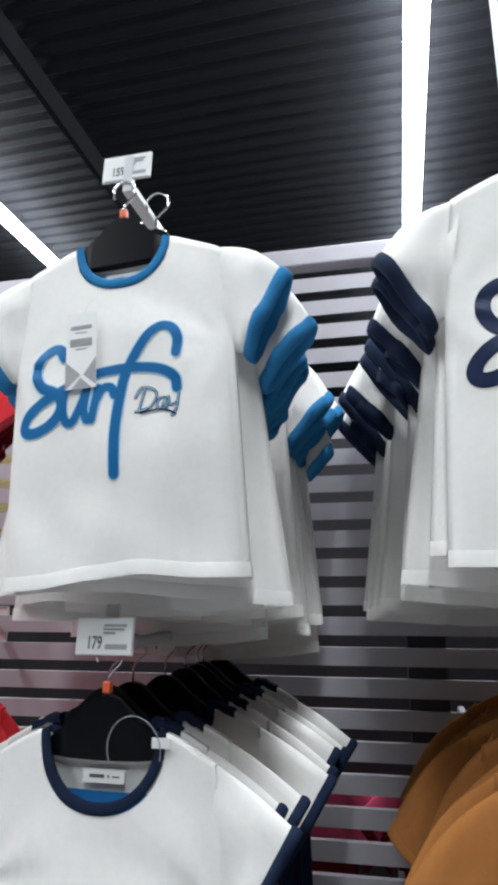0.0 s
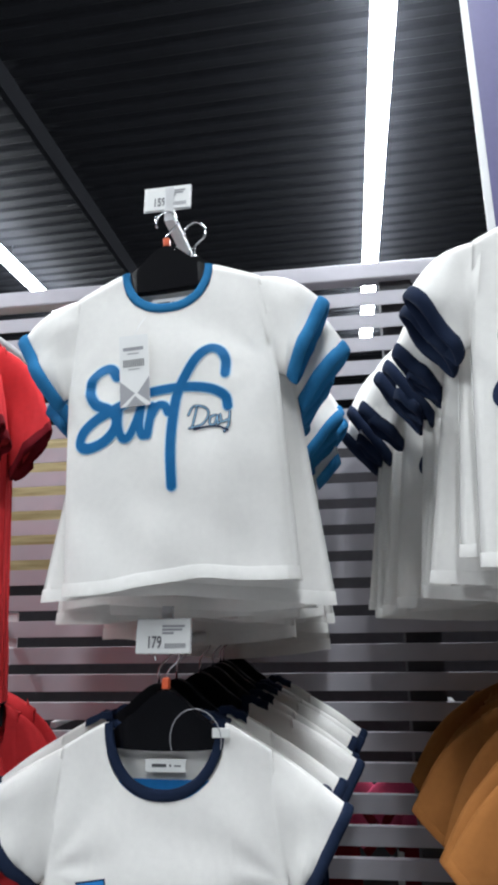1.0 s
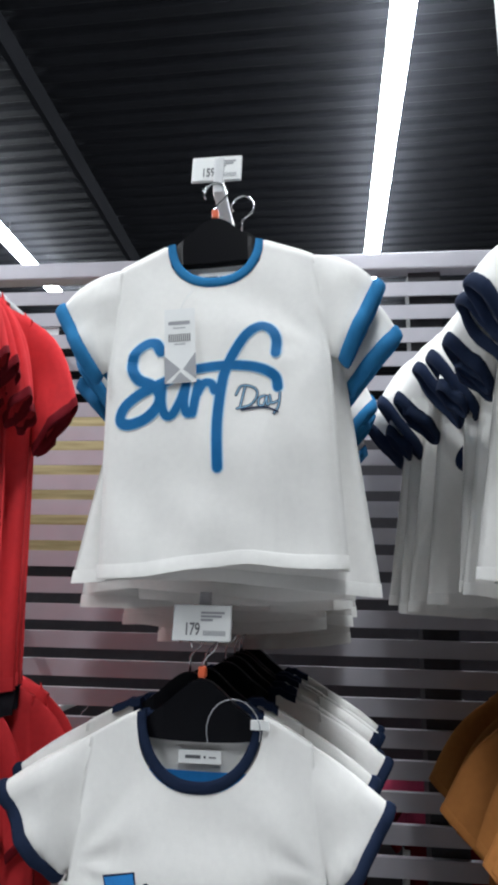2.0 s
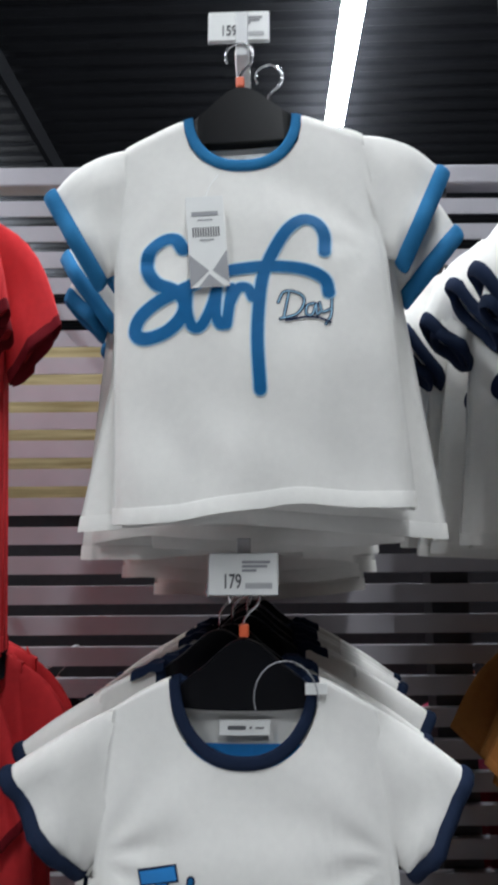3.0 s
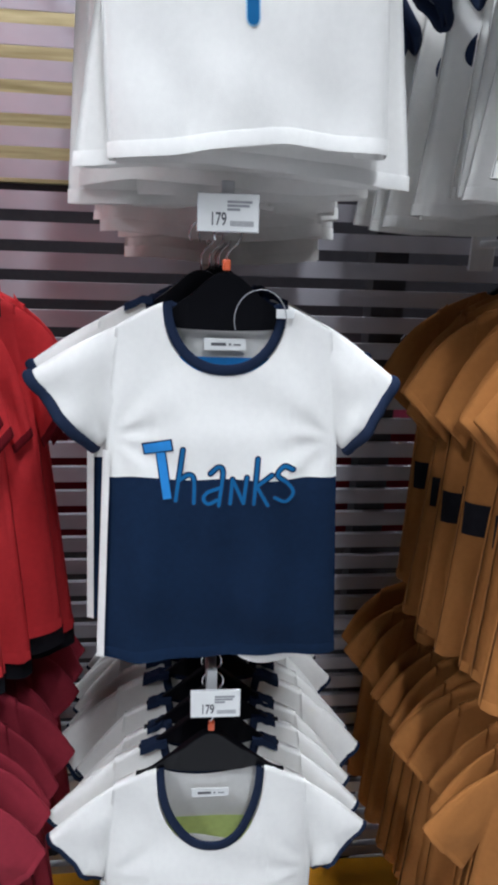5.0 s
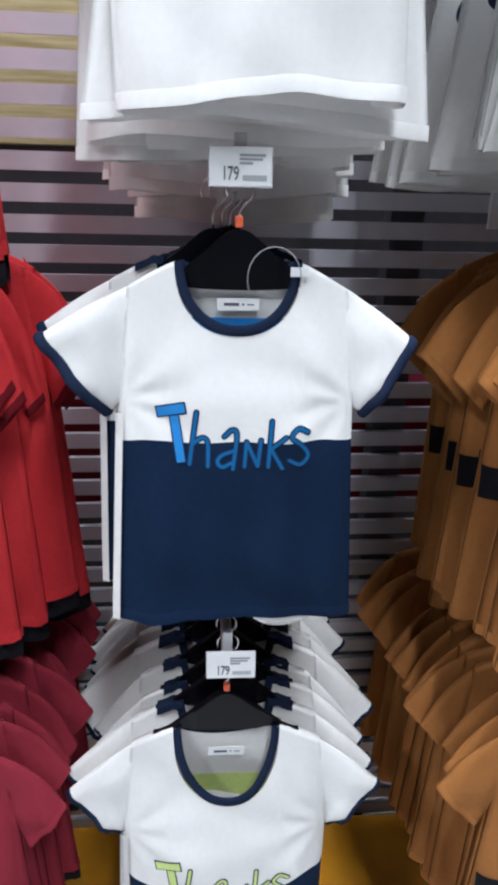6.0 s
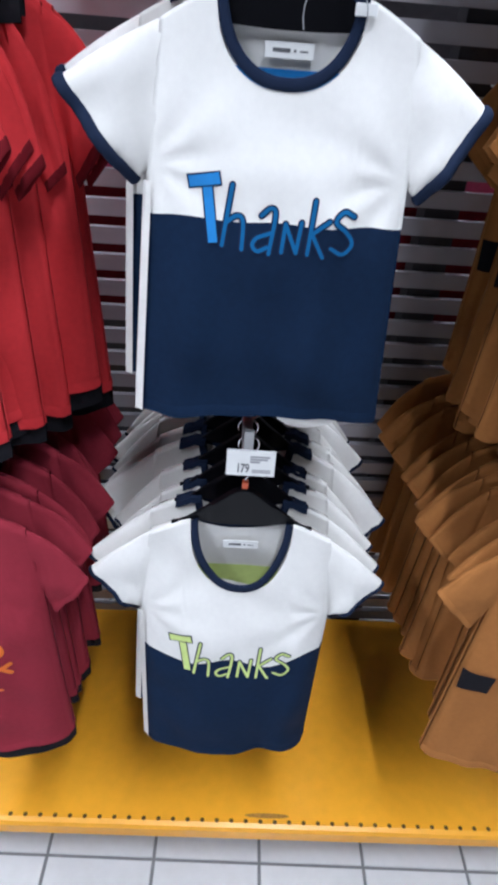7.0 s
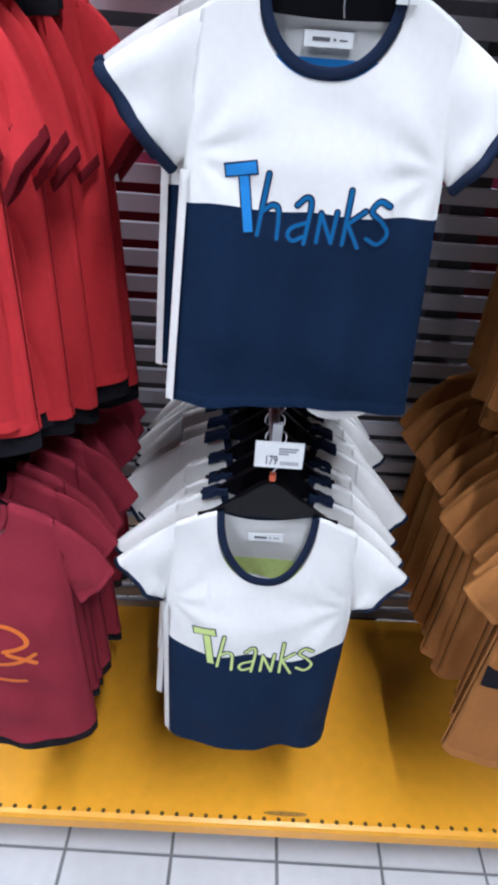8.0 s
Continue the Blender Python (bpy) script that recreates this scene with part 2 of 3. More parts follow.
part("plinth", box(-1.75, 1.75, DECK_FRONT + 0.12, DECK_FRONT + 0.14, 0.0, DECK_Z - 0.02), DARKSTEEL, deck)
hole_bm = bmesh.new()
bmesh.ops.create_circle(hole_bm, cap_ends=True, segments=10, radius=0.0042)
hole = part("hole", hole_bm, HOLE, deck)
hole.location = (-0.9, DECK_FRONT + 0.015, DECK_Z + 0.0006)
for k in range(1, 65):
    h = new("hole", hole.data)
    h.parent = deck
    h.location = (-0.9 + 0.0275 * k, DECK_FRONT + 0.015, DECK_Z + 0.0006)

bm = bmesh.new()
bmesh.ops.create_circle(bm, cap_ends=True, segments=20, radius=0.5)
bmesh.ops.transform(bm, matrix=pose(0.075, DECK_FRONT + 0.026, DECK_Z + 0.0005) @ Matrix.Diagonal((0.085, 0.009, 1, 1)), verts=bm.verts)
part("scuff", bm, SCUFF, deck, "dark worn scuff on the yellow paint")

# ---------------------------------------------------------------- shirts
def smooth01(a):
    a = min(1.0, max(0.0, a))
    return a * a * (3 - 2 * a)


class Cut:
    """The cut of a hanging child's T-shirt: x to its side, z down from the neck, front towards -y."""

    def __init__(self, seed, length=0.38, hem=0.130, neck=0.056, dip=0.062, depth=0.020, folds=0.003, left=0.0, tip=(0.182, -0.068), under=(0.128, -0.148), sway=0.0, puff=0.006, swing=0.0, cuff_width=0.014, opening=0.010, rib=1.0):
        self.seed, self.length, self.hem, self.neck, self.dip, self.depth, self.folds = seed, length, hem, neck, dip, depth, folds
        self.tip, self.under, self.sway, self.left = tip, under, sway, left
        self.shoulder = 0.106
        self.puff, self.swing, self.cuff_width, self.opening, self.rib = puff, swing, cuff_width, opening, rib

    def half(self, z):
        return float(np.interp(-z, (0.0, 0.03, 0.14, self.length), (self.shoulder, self.shoulder + 0.003, 0.121, self.hem)))

    def fold(self, x, z, side):
        k = smooth01((-z - 0.06) / max(0.1, self.length - 0.06))
        s = self.seed * 3.7 + 11 * side
        f = math.sin(x * 52 + s + 7 * z) * 0.55 + math.sin(x * 95 - s * 1.3 - 5 * z) * 0.3
        n = noise.noise(Vector((x * 11, z * 8, s))) * 1.4 + noise.noise(Vector((x * 26 + z * 12, z * 15 - x * 9, s + 5))) * 0.5
        pull = 0.0
        for sg in (-1, 1):
            dx, dz = sg * 0.118 - x, -0.135 - z
            r = math.hypot(dx, dz)
            pull += math.sin(9 * math.atan2(dz, sg * dx + 1e-6) + s + sg) * math.exp(-r / 0.06) * min(1.0, r / 0.03)
        slant = math.sin((x * 0.8 + z) * 46 + s * 0.7) * noise.noise(Vector((x * 7, z * 7, s + 9)))
        return self.folds * (f * k + n * (0.35 + 0.65 * k) + 0.45 * pull + 0.9 * slant)

    def belly(self, x, z):
        r = min(1.0, abs(x) / self.half(z))
        return 0.0045 + self.depth * smooth01(-z / 0.28 + 0.08) * math.sqrt(max(0.0, 1 - r ** 2.5))

    def front(self, x, z):
        r = min(1.0, abs(x) / self.half(z))
        return -self.belly(x, z) - self.fold(x, z, 0) * (1 - r ** 8) - self.sway * smooth01(-z / self.length)

    def back(self, x, z):
        r = min(1.0, abs(x) / self.half(z))
        return 0.8 * self.belly(x, z) + self.fold(x, z, 1) * (1 - r ** 8) - self.sway * smooth01(-z / self.length)

    def top(self, x, dip):
        a = abs(x)
        if a < self.neck:
            return -dip * math.sqrt(max(0.0, 1 - (a / self.neck) ** 2.3))
        return -0.024 * ((a - self.neck) / (self.shoulder - self.neck)) ** 1.2


def body_panel(cut, seam=None, upper=True, sag=0.0):
    """Front and back of the body; with a seam height, the part above or below it."""
    bm = bmesh.new()
    un = cut.neck / cut.shoulder
    us = sorted({*[round(-1 + 2 * i / 48, 4) for i in range(49)], round(un, 4), round(-un, 4)})
    nv = 38
    sides = []
    for side, dip in ((0, cut.dip), (1, 0.016)):
        grid = []
        for j in range(nv + 1):
            v = j / nv
            row = []
            for u in us:
                zt = cut.top(u * cut.shoulder, dip)
                zh = -cut.length + 0.004 * math.sin(3 * u + cut.seed) + 0.003 * noise.noise(Vector((u * 2.5, cut.seed, side)))
                if seam is not None:
                    wav = seam + 0.0012 * math.sin(9 * u + cut.seed) + sag * (math.cos(7 * u + 0.5) - 0.6 + 1.2 * max(0.0, u) ** 2)
                    zt, zh = (zt, wav) if upper else (wav, zh)
                z = zt + (zh - zt) * v
                x = u * cut.half(z)
                row.append(bm.verts.new((x, cut.front(x, z) if side == 0 else cut.back(x, z), z)))
            grid.append(row)
        for a, b in zip(grid, grid[1:]):
            for i in range(len(us) - 1):
                q = (a[i], b[i], b[i + 1], a[i + 1])
                bm.faces.new(q if side == 0 else q[::-1])
        sides.append(grid)
    f, b = sides
    for j in range(nv):
        for i, flip in ((0, False), (-1, True)):
            q = (f[j][i], b[j][i], b[j + 1][i], f[j + 1][i])
            bm.faces.new(q if flip else q[::-1])
    if seam is None or upper:
        for i in range(len(us) - 1):
            if abs(us[i] + us[i + 1]) / 2 > un:
                bm.faces.new((f[0][i], f[0][i + 1], b[0][i + 1], b[0][i]))
    return bm


def hem_band(cut, height=0.013, drop=0.0, lift=0.0006):
    """The turned hem: a slightly proud band round the bottom."""
    bm = bmesh.new()
    for side in (0, 1):
        rows = []
        for k, zz in enumerate((height, height - 0.0015, 0.0, -drop - 0.0005)):
            row = []
            for i in range(41):
                u = -1 + i / 20
                z = -cut.length + 0.004 * math.sin(3 * u + cut.seed) + 0.003 * noise.noise(Vector((u * 2.5, cut.seed, side))) + zz
                x = u * (cut.half(z) + 0.0006)
                o = 0.0 if k == 0 else lift
                row.append(bm.verts.new((x, cut.front(x, z) - o if side == 0 else cut.back(x, z) + o, z)))
            rows.append(row)
        for a, b in zip(rows, rows[1:]):
            for i in range(40):
                q = (a[i], b[i], b[i + 1], a[i + 1])
                bm.faces.new(q if side == 0 else q[::-1])
    return bm


def sleeve_ring(cut, sgn, t, grow=0.0, n=20):
    a0, a1 = Vector((cut.shoulder - 0.002, 0, -0.022)), Vector((0.120, 0, -0.142))
    c0, c1 = Vector((cut.tip[0] + (cut.left if sgn < 0 else -0.5 * cut.left), 0, cut.tip[1])), Vector((cut.under[0], 0, cut.under[1]))
    ring = []
    for k in range(n):
        a = 2 * math.pi * k / n
        s = (1 - math.cos(a)) / 2
        s = s * (1 + 2 * grow) - grow
        A, C = a0.lerp(a1, s), c0.lerp(c1, s)
        p = A.lerp(C, t)
        bulge = math.sin(math.pi * min(1.0, max(0.0, t)))
        p.z += cut.puff * bulge * (1 - s)
        p.x += 0.5 * cut.puff * bulge * (1 - s)
        d = 0.0060 + cut.opening * smooth01(t * 1.2 + 0.05) + grow * 0.03
        w = noise.noise(Vector((s * 5, t * 3, cut.seed + 3 * sgn))) * 0.006 + 0.004 * math.sin(9 * s + 4 * t + cut.seed) * t
        y = -d * math.sin(a) + w * (abs(math.sin(a)))
        ring.append(Vector((sgn * p.x, y - cut.sway * 0.3 - cut.swing * t * (0.4 + 0.6 * s), p.z)))
    return ring


def tube_rings(bm, rings):
    vs = [[bm.verts.new(p) for p in r] for r in rings]
    n = len(vs[0])
    for a, b in zip(vs, vs[1:]):
        for k in range(n):
            bm.faces.new((a[k], a[(k + 1) % n], b[(k + 1) % n], b[k]))
    bmesh.ops.recalc_face_normals(bm, faces=bm.faces)
    return bm


def sleeve(cut, sgn):
    return tube_rings(bmesh.new(), [sleeve_ring(cut, sgn, t) for t in (-0.10, 0.0, 0.12, 0.25, 0.4, 0.55, 0.7, 0.85, 1.0)])


def cuff(cut, sgn):
    """Rounded rib band of even width round the sleeve's end."""
    end, inner = sleeve_ring(cut, sgn, 1.0, n=24), sleeve_ring(cut, sgn, 0.8, n=24)
    mid = sum(end, Vector()) / len(end)
    axis = (mid - sum(inner, Vector()) / len(inner)).normalized() * cut.cuff_width
    rings = []
    for along, wide, bulge in ((-0.12, 0.0, 0.05), (-0.06, 0.03, 0.30), (0.22, 0.06, 0.50), (0.60, 0.07, 0.52), (0.92, 0.05, 0.34), (1.0, 0.0, 0.05), (0.92, -0.07, -0.20), (0.2, -0.09, -0.30)):
        ring = []
        for p in end:
            o, thick = p - mid, bulge * cut.rib
            wide_r = wide * cut.rib
            ring.append(mid + axis * along + Vector((o.x * (1 + wide_r), o.y * (1 + thick), o.z * (1 + wide_r))))
        rings.append(ring)
    return tube_rings(bmesh.new(), rings)


def collar(cut, width=0.0088):
    """Ribbed band round the neck, front and back."""
    bm = bmesh.new()
    for side, dip in ((0, cut.dip), (1, 0.016)):
        cols = []
        for i in range(33):
            a = math.pi * i / 32
            c = -math.cos(a)
            x = cut.neck * (abs(c) ** 0.9) * (1 if c > 0 else -1)
            z = cut.top(x * 0.9999, dip)
            prof = []
            for w, o in ((-0.001, 0.0), (0.0, 0.0010), (0.35, 0.0016), (0.75, 0.0015), (1.0, 0.0006), (1.0, -0.0014), (0.3, -0.0012)):
                k = 1 - w * width / cut.neck
                zz = -(dip - w * width) * math.sqrt(max(0.0, 1 - (abs(x) / cut.neck) ** 2.3)) + 0.002 * w if dip > width * 1.2 else z + w * width * 0.7
                xx = x * k
                y = cut.front(x, z) if side == 0 else cut.back(x, z)
                prof.append(bm.verts.new((xx, y - o if side == 0 else y + o, zz)))
            cols.append(prof)
        for a, b in zip(cols, cols[1:]):
            for j in range(len(a) - 1):
                bm.faces.new((a[j], a[j + 1], b[j + 1], b[j]))
    bmesh.ops.recalc_face_normals(bm, faces=bm.faces)
    return bm


def curve_points(pts, n=5):
    """Smooth line through the points."""
    if len(pts) < 3:
        return [Vector(pts[0]).lerp(Vector(pts[1]), i / 8) for i in range(9)]
    P = [Vector(p) for p in pts]
    P = [2 * P[0] - P[1], *P, 2 * P[-1] - P[-2]]
    out = []
    for a, b, c, d in zip(P, P[1:], P[2:], P[3:]):
        for i in range(n):
            t = i / n
            out.append(0.5 * (2 * b + (c - a) * t + (2 * a - 5 * b + 4 * c - d) * t * t + (3 * b - a - 3 * c + d) * t ** 3))
    return out + [P[-2]]


def ink(bm, cut, pts, width, lift, index=0, square=False):
    """One printed stroke laid on the shirt's front."""
    line = curve_points(pts) if not square else [Vector(pts[0]).lerp(Vector(pts[1]), i / 6) for i in range(7)]
    rows = []
    for i, p in enumerate(line):
        d = (line[min(i + 1, len(line) - 1)] - line[max(i - 1, 0)]).normalized()
        nrm = Vector((-d.y, d.x))
        rows.append([p + nrm * width * k for k in (-0.5, -0.25, 0, 0.25, 0.5)])
    if not square:
        for end, d in ((0, line[0] - line[1]), (-1, line[-1] - line[-2])):
            d.normalize()
            nrm = Vector((-d.y, d.x)) * (-1 if end == 0 else 1)
            caps = []
            for a in (0.35, 0.7, 0.95):
                c = line[end] + d * width * 0.5 * math.sin(a * math.pi / 2)
                caps.append([c + nrm * width * k * math.cos(a * math.pi / 2) for k in (-0.5, -0.25, 0, 0.25, 0.5)])
            rows = caps[::-1] + rows if end == 0 else rows + caps
    vs = [[bm.verts.new((q.x, cut.front(q.x, q.y) - lift, q.y)) for q in r] for r in rows]
    for a, b in zip(vs, vs[1:]):
        for k in range(4):
            f = bm.faces.new((a[k], a[k + 1], b[k + 1], b[k]))
            f.material_index = index
            f.normal_update()
            if f.normal.y > 0:
                f.normal_flip()


def letter(cut, strokes, parent, edge, fill, w_edge, w_fill, lift=0.0007):
    bm = bmesh.new()
    for s in strokes:
        ink(bm, cut, s, w_edge, lift, 0)
    if w_fill:
        for s in strokes:
            ink(bm, cut, s, w_fill, lift + 0.0004, 1)
    return part("letter", bm, [edge, fill], parent)


def surf_print(cut, root, fill, edge, ink_day):
    """Brush lettering: Surf, and a small Day beside it."""
    S = [(-0.056, -0.124), (-0.063, -0.113), (-0.074, -0.113), (-0.086, -0.123), (-0.089, -0.140), (-0.081, -0.156), (-0.065, -0.165), (-0.056, -0.176), (-0.059, -0.190),
         (-0.073, -0.203), (-0.091, -0.208), (-0.101, -0.202), (-0.097, -0.188), (-0.080, -0.174), (-0.053, -0.163), (-0.028, -0.150)]
    u1 = [(-0.053, -0.165), (-0.054, -0.186), (-0.050, -0.200), (-0.042, -0.200), (-0.033, -0.184), (-0.027, -0.166)]
    u2 = [(-0.027, -0.166), (-0.029, -0.189), (-0.025, -0.201), (-0.019, -0.197)]
    r1 = [(-0.014, -0.166), (-0.018, -0.189), (-0.020, -0.201)]
    r2 = [(-0.017, -0.182), (-0.009, -0.167), (0.000, -0.167), (0.004, -0.176)]
    f1 = [(0.070, -0.135), (0.071, -0.118), (0.065, -0.105), (0.053, -0.101), (0.038, -0.111), (0.024, -0.132), (0.014, -0.155), (0.009, -0.183), (0.006, -0.217), (0.006, -0.262)]
    f2 = [(-0.026, -0.150), (-0.003, -0.147), (0.026, -0.146), (0.051, -0.151), (0.068, -0.162), (0.071, -0.175)]
    def fit(strokes):
        return [[(-0.101 + 0.968 * (px + 0.101), -0.262 + 0.945 * (pz + 0.262)) for px, pz in st] for st in strokes]

    for strokes, w in (([S], 0.0136), ([u1, u2], 0.0112), ([r1, r2], 0.0112), ([f1, f2], 0.0124)):
        letter(cut, fit(strokes), root, edge, fill, w, w - 0.0026)
    D = [[(0.036, -0.172), (0.030, -0.196)], [(0.026, -0.181), (0.032, -0.171), (0.044, -0.173), (0.049, -0.181), (0.042, -0.193), (0.027, -0.197)]]
    a = [[(0.057, -0.184), (0.051, -0.186), (0.050, -0.194), (0.055, -0.195), (0.059, -0.185)], [(0.059, -0.185), (0.059, -0.195), (0.062, -0.193)]]
    y = [[(0.062, -0.184), (0.064, -0.193), (0.071, -0.191)], [(0.073, -0.182), (0.071, -0.197), (0.066, -0.205)]]
    bar = [[(0.032, -0.199), (0.049, -0.197), (0.061, -0.199), (0.070, -0.204)]]
    for strokes in (D, a, y):
        letter(cut, fit(strokes), root, ink_day, edge, 0.0031, 0.0010)
    bm = bmesh.new()
    ink(bm, cut, fit(bar)[0], 0.0022, 0.0013)
    part("underline", bm, ink_day, root)


def thanks_print(cut, root, fill, line, edge, thick=0.0042, dz=0.0):
    """Hand-drawn capital T and crooked small letters: Thanks."""
    bm = bmesh.new()
    for w, lift, ix in ((0.0130, 0.0007, 0), (0.0100, 0.0011, 1)):
        g = (0.0130 - w) / 2
        ink(bm, cut, [(-0.083 + g, dz - 0.147), (-0.052 - g, dz - 0.1415)], w, lift, ix, square=True)
        ink(bm, cut, [(-0.0645, dz - 0.150), (-0.0575, dz - 0.2005 + g)], w * 0.86, lift, ix, square=True)
    part("letter", bm, [edge, fill], root)
    h = [[(-0.0415, -0.146), (-0.049, -0.201)], [(-0.046, -0.180), (-0.036, -0.173), (-0.030, -0.178), (-0.030, -0.203)]]
    a = [[(-0.013, -0.171), (-0.005, -0.164), (0.000, -0.170), (-0.004, -0.205)], [(-0.003, -0.186), (-0.016, -0.191), (-0.020, -0.198), (-0.015, -0.203), (-0.006, -0.199)]]
    n = [[(0.008, -0.203), (0.010, -0.177)], [(0.010, -0.177), (0.022, -0.203)], [(0.022, -0.203), (0.025, -0.175)]]
    k = [[(0.036, -0.155), (0.033, -0.204)], [(0.051, -0.172), (0.034, -0.186)], [(0.036, -0.185), (0.048, -0.206)]]
    s = [[(0.074, -0.167), (0.064, -0.163), (0.057, -0.172), (0.068, -0.181), (0.075, -0.192), (0.067, -0.202), (0.055, -0.197)]]
    for strokes in (h, a, n, k, s):
        strokes = [[(px, pz + dz) for px, pz in st] for st in strokes]
        letter(cut, strokes, root, edge, line, thick + 0.0024, thick - 0.0006)


def neck_parts(cut, root, tint, low=-0.078, high=-0.041):
    """The sewn-in neck label and the coloured print inside the back."""
    bm = bmesh.new()
    for i in range(12):
        x0, x1 = -0.051 + 0.0085 * i, -0.0425 + 0.0085 * i
        q = [(x0, low), (x1, low), (x1, high), (x0, high)]
        bm.faces.new([bm.verts.new((x, cut.back(x, z) - 0.0012, z)) for x, z in q])
    part("inner_print", bm, tint, root, "coloured print inside the back")
    bm = bmesh.new()
    y = cut.back(0, -0.03) - 0.004
    add_box(bm, -0.021, 0.021, y - 0.0005, y + 0.0005, -0.046, -0.034, 0.0002)
    lab = part("neck_label", bm, CARD, root, "white sewn neck label")
    bm = bmesh.new()
    for x0, x1, z0, z1 in ((-0.014, 0.001, -0.0415, -0.0385), (0.004, 0.006, -0.041, -0.039), (0.009, 0.016, -0.0408, -0.0396)):
        add_box(bm, x0, x1, y - 0.0009, y - 0.0006, z0, z1)
    part("label_bar", bm, CARDINK, lab)


def hang_tag(cut, root, x=-0.036, z=-0.128):
    """White swing tag with a bar code, hanging from the neck."""
    bm = bmesh.new()
    y = cut.front(x, z) - 0.006
    add_box(bm, -0.0165, 0.0165, -0.0004, 0.0004, -0.043, 0.043, 0.0003)
    tag = part("hang_tag", bm, CARD, root, "white card swing tag with bar code")
    tag.matrix_basis = pose(x, y, z, -4, -1.5, 3)
    for nme, spec, mat in (("bar_code", [(-0.012 + 0.0022 * i, -0.0108 + 0.0022 * i, 0.004, 0.013) for i in range(11)], CARDINK),
                           ("tag_bar", [(-0.012, 0.011, 0.024, 0.028), (-0.007, 0.006, 0.0195, 0.0205), (-0.006, 0.006, 0.0005, 0.0015)], GREYINK)):
        bm = bmesh.new()
        for x0, x1, z0, z1 in spec:
            add_box(bm, x0, x1, -0.0008, -0.0005, z0, z1)
        part(nme, bm, mat, tag)
    bm = bmesh.new()
    for tri in (((-0.0165, -0.012), (0.0, -0.028), (-0.0165, -0.043)), ((0.0165, -0.009), (0.003, -0.028), (0.0165, -0.040)), ((-0.010, -0.043), (0.0, -0.031), (0.012, -0.043))):
        bm.faces.new([bm.verts.new((px, -0.0007, pz)) for px, pz in tri])
    part("tag_pattern", bm, GREYINK, tag)
    bm = bmesh.new()
    tube(bm, [(0, 0.0, 0.040), (0.006, 0.002, 0.055), (0.014, 0.006, 0.068)], 0.0005, 5)
    part("string", bm, CARD, tag)


def shirt(seed, base, trim, label, kind="plain", lower=None, detail=True, m=None, group="", tint=None, tag=False, patch=None, band=None, seam=-0.178, sag=0.0, turned=False, **cutting):
    cut = Cut(seed, **cutting)
    root = tagged(empty("t_shirt", m), label, "shirt", group=group)
    if lower:
        part("upper_panel", body_panel(cut, seam=seam, upper=True, sag=sag), base, root, smooth=True)
        part("lower_panel", body_panel(cut, seam=seam, upper=False, sag=sag), lower, root, smooth=True)
        for sx in (-1,):
            bm = bmesh.new()
            for r0, r1 in ((0.955, 1.02),):
                rows = []
                for j in range(14):
                    z = -0.150 - (cut.length - 0.146) * j / 13
                    hw = cut.half(z)
                    rows.append([bm.verts.new((sx * hw * r, -0.0022 - (cut.belly(hw * min(r, 0.995), z) + 0.001) - cut.sway * smooth01(-z / cut.length), z)) for r in (r0, (r0 + r1) / 2, r1)]
                                + [bm.verts.new((sx * hw * (r1 + 0.005), 0.004, z))])
                for a, b in zip(rows, rows[1:]):
                    for i in range(3):
                        bm.faces.new((a[i], a[i + 1], b[i + 1], b[i]))
            bmesh.ops.recalc_face_normals(bm, faces=bm.faces)
            part("side_stripe", bm, WHITE, root, "white side stripe", smooth=True)
    else:
        part("body", body_panel(cut), base, root, smooth=True)
    part("hem", hem_band(cut), lower or base, root, smooth=True)
    # hanger ends sticking out beside the neck, coloured like the shirt's trim
    if lower and not detail:
        for sgn in (-1, 1):
            bm = bmesh.new()
            rows = []
            for i in range(6):
                x = cut.neck - 0.008 + 0.030 * i / 5
                z = cut.top(x, 0.0) + 0.0022 + 0.001 * math.sin(2.5 * i + seed)
                rows.append([bm.verts.new((sgn * x, y, z - dz)) for y, dz in ((-0.0085, 0.0075), (-0.0070, 0.0), (0.0070, 0.0), (0.0085, 0.0075))])
            for a, b in zip(rows, rows[1:]):
                for k in range(3):
                    bm.faces.new((a[k], a[k + 1], b[k + 1], b[k]))
            bm.faces.new(rows[-1])
            bmesh.ops.recalc_face_normals(bm, faces=bm.faces)
            part("shoulder_tab", bm, trim, root, "dark hanger end beside the neck")
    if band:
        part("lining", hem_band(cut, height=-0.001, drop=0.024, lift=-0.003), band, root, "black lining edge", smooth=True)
    for sgn in (-1, 1):
        part("sleeve", sleeve(cut, sgn), base, root, smooth=True)
        part("cuff", cuff(cut, sgn), trim, root, smooth=True)
    part("collar", collar(cut), trim, root, smooth=True)
    if tint and detail:
        neck_parts(cut, root, tint, *((-0.165, -0.088) if cut.dip > 0.09 else (-0.090, -0.054)))
    if kind == "surf" and detail:
        surf_print(cut, root, PRINT_BLUE, PRINT_EDGE, PRINT_NAVY)
    if kind == "navy_surf":
        surf_print(cut, root, PRINT_NAVY, PRINT_NAVY, PRINT_NAVY)
    if kind == "thanks" and detail:
        thanks_print(cut, root, PRINT_SKY, PRINT_BLUE, PRINT_NAVY)
    if kind == "lime_thanks" and detail:
        thanks_print(cut, root, PRINT_LIME, PRINT_LIME, PRINT_NAVY, 0.0040, seam + 0.178)
    if kind == "maroon" and detail:
        bm = bmesh.new()
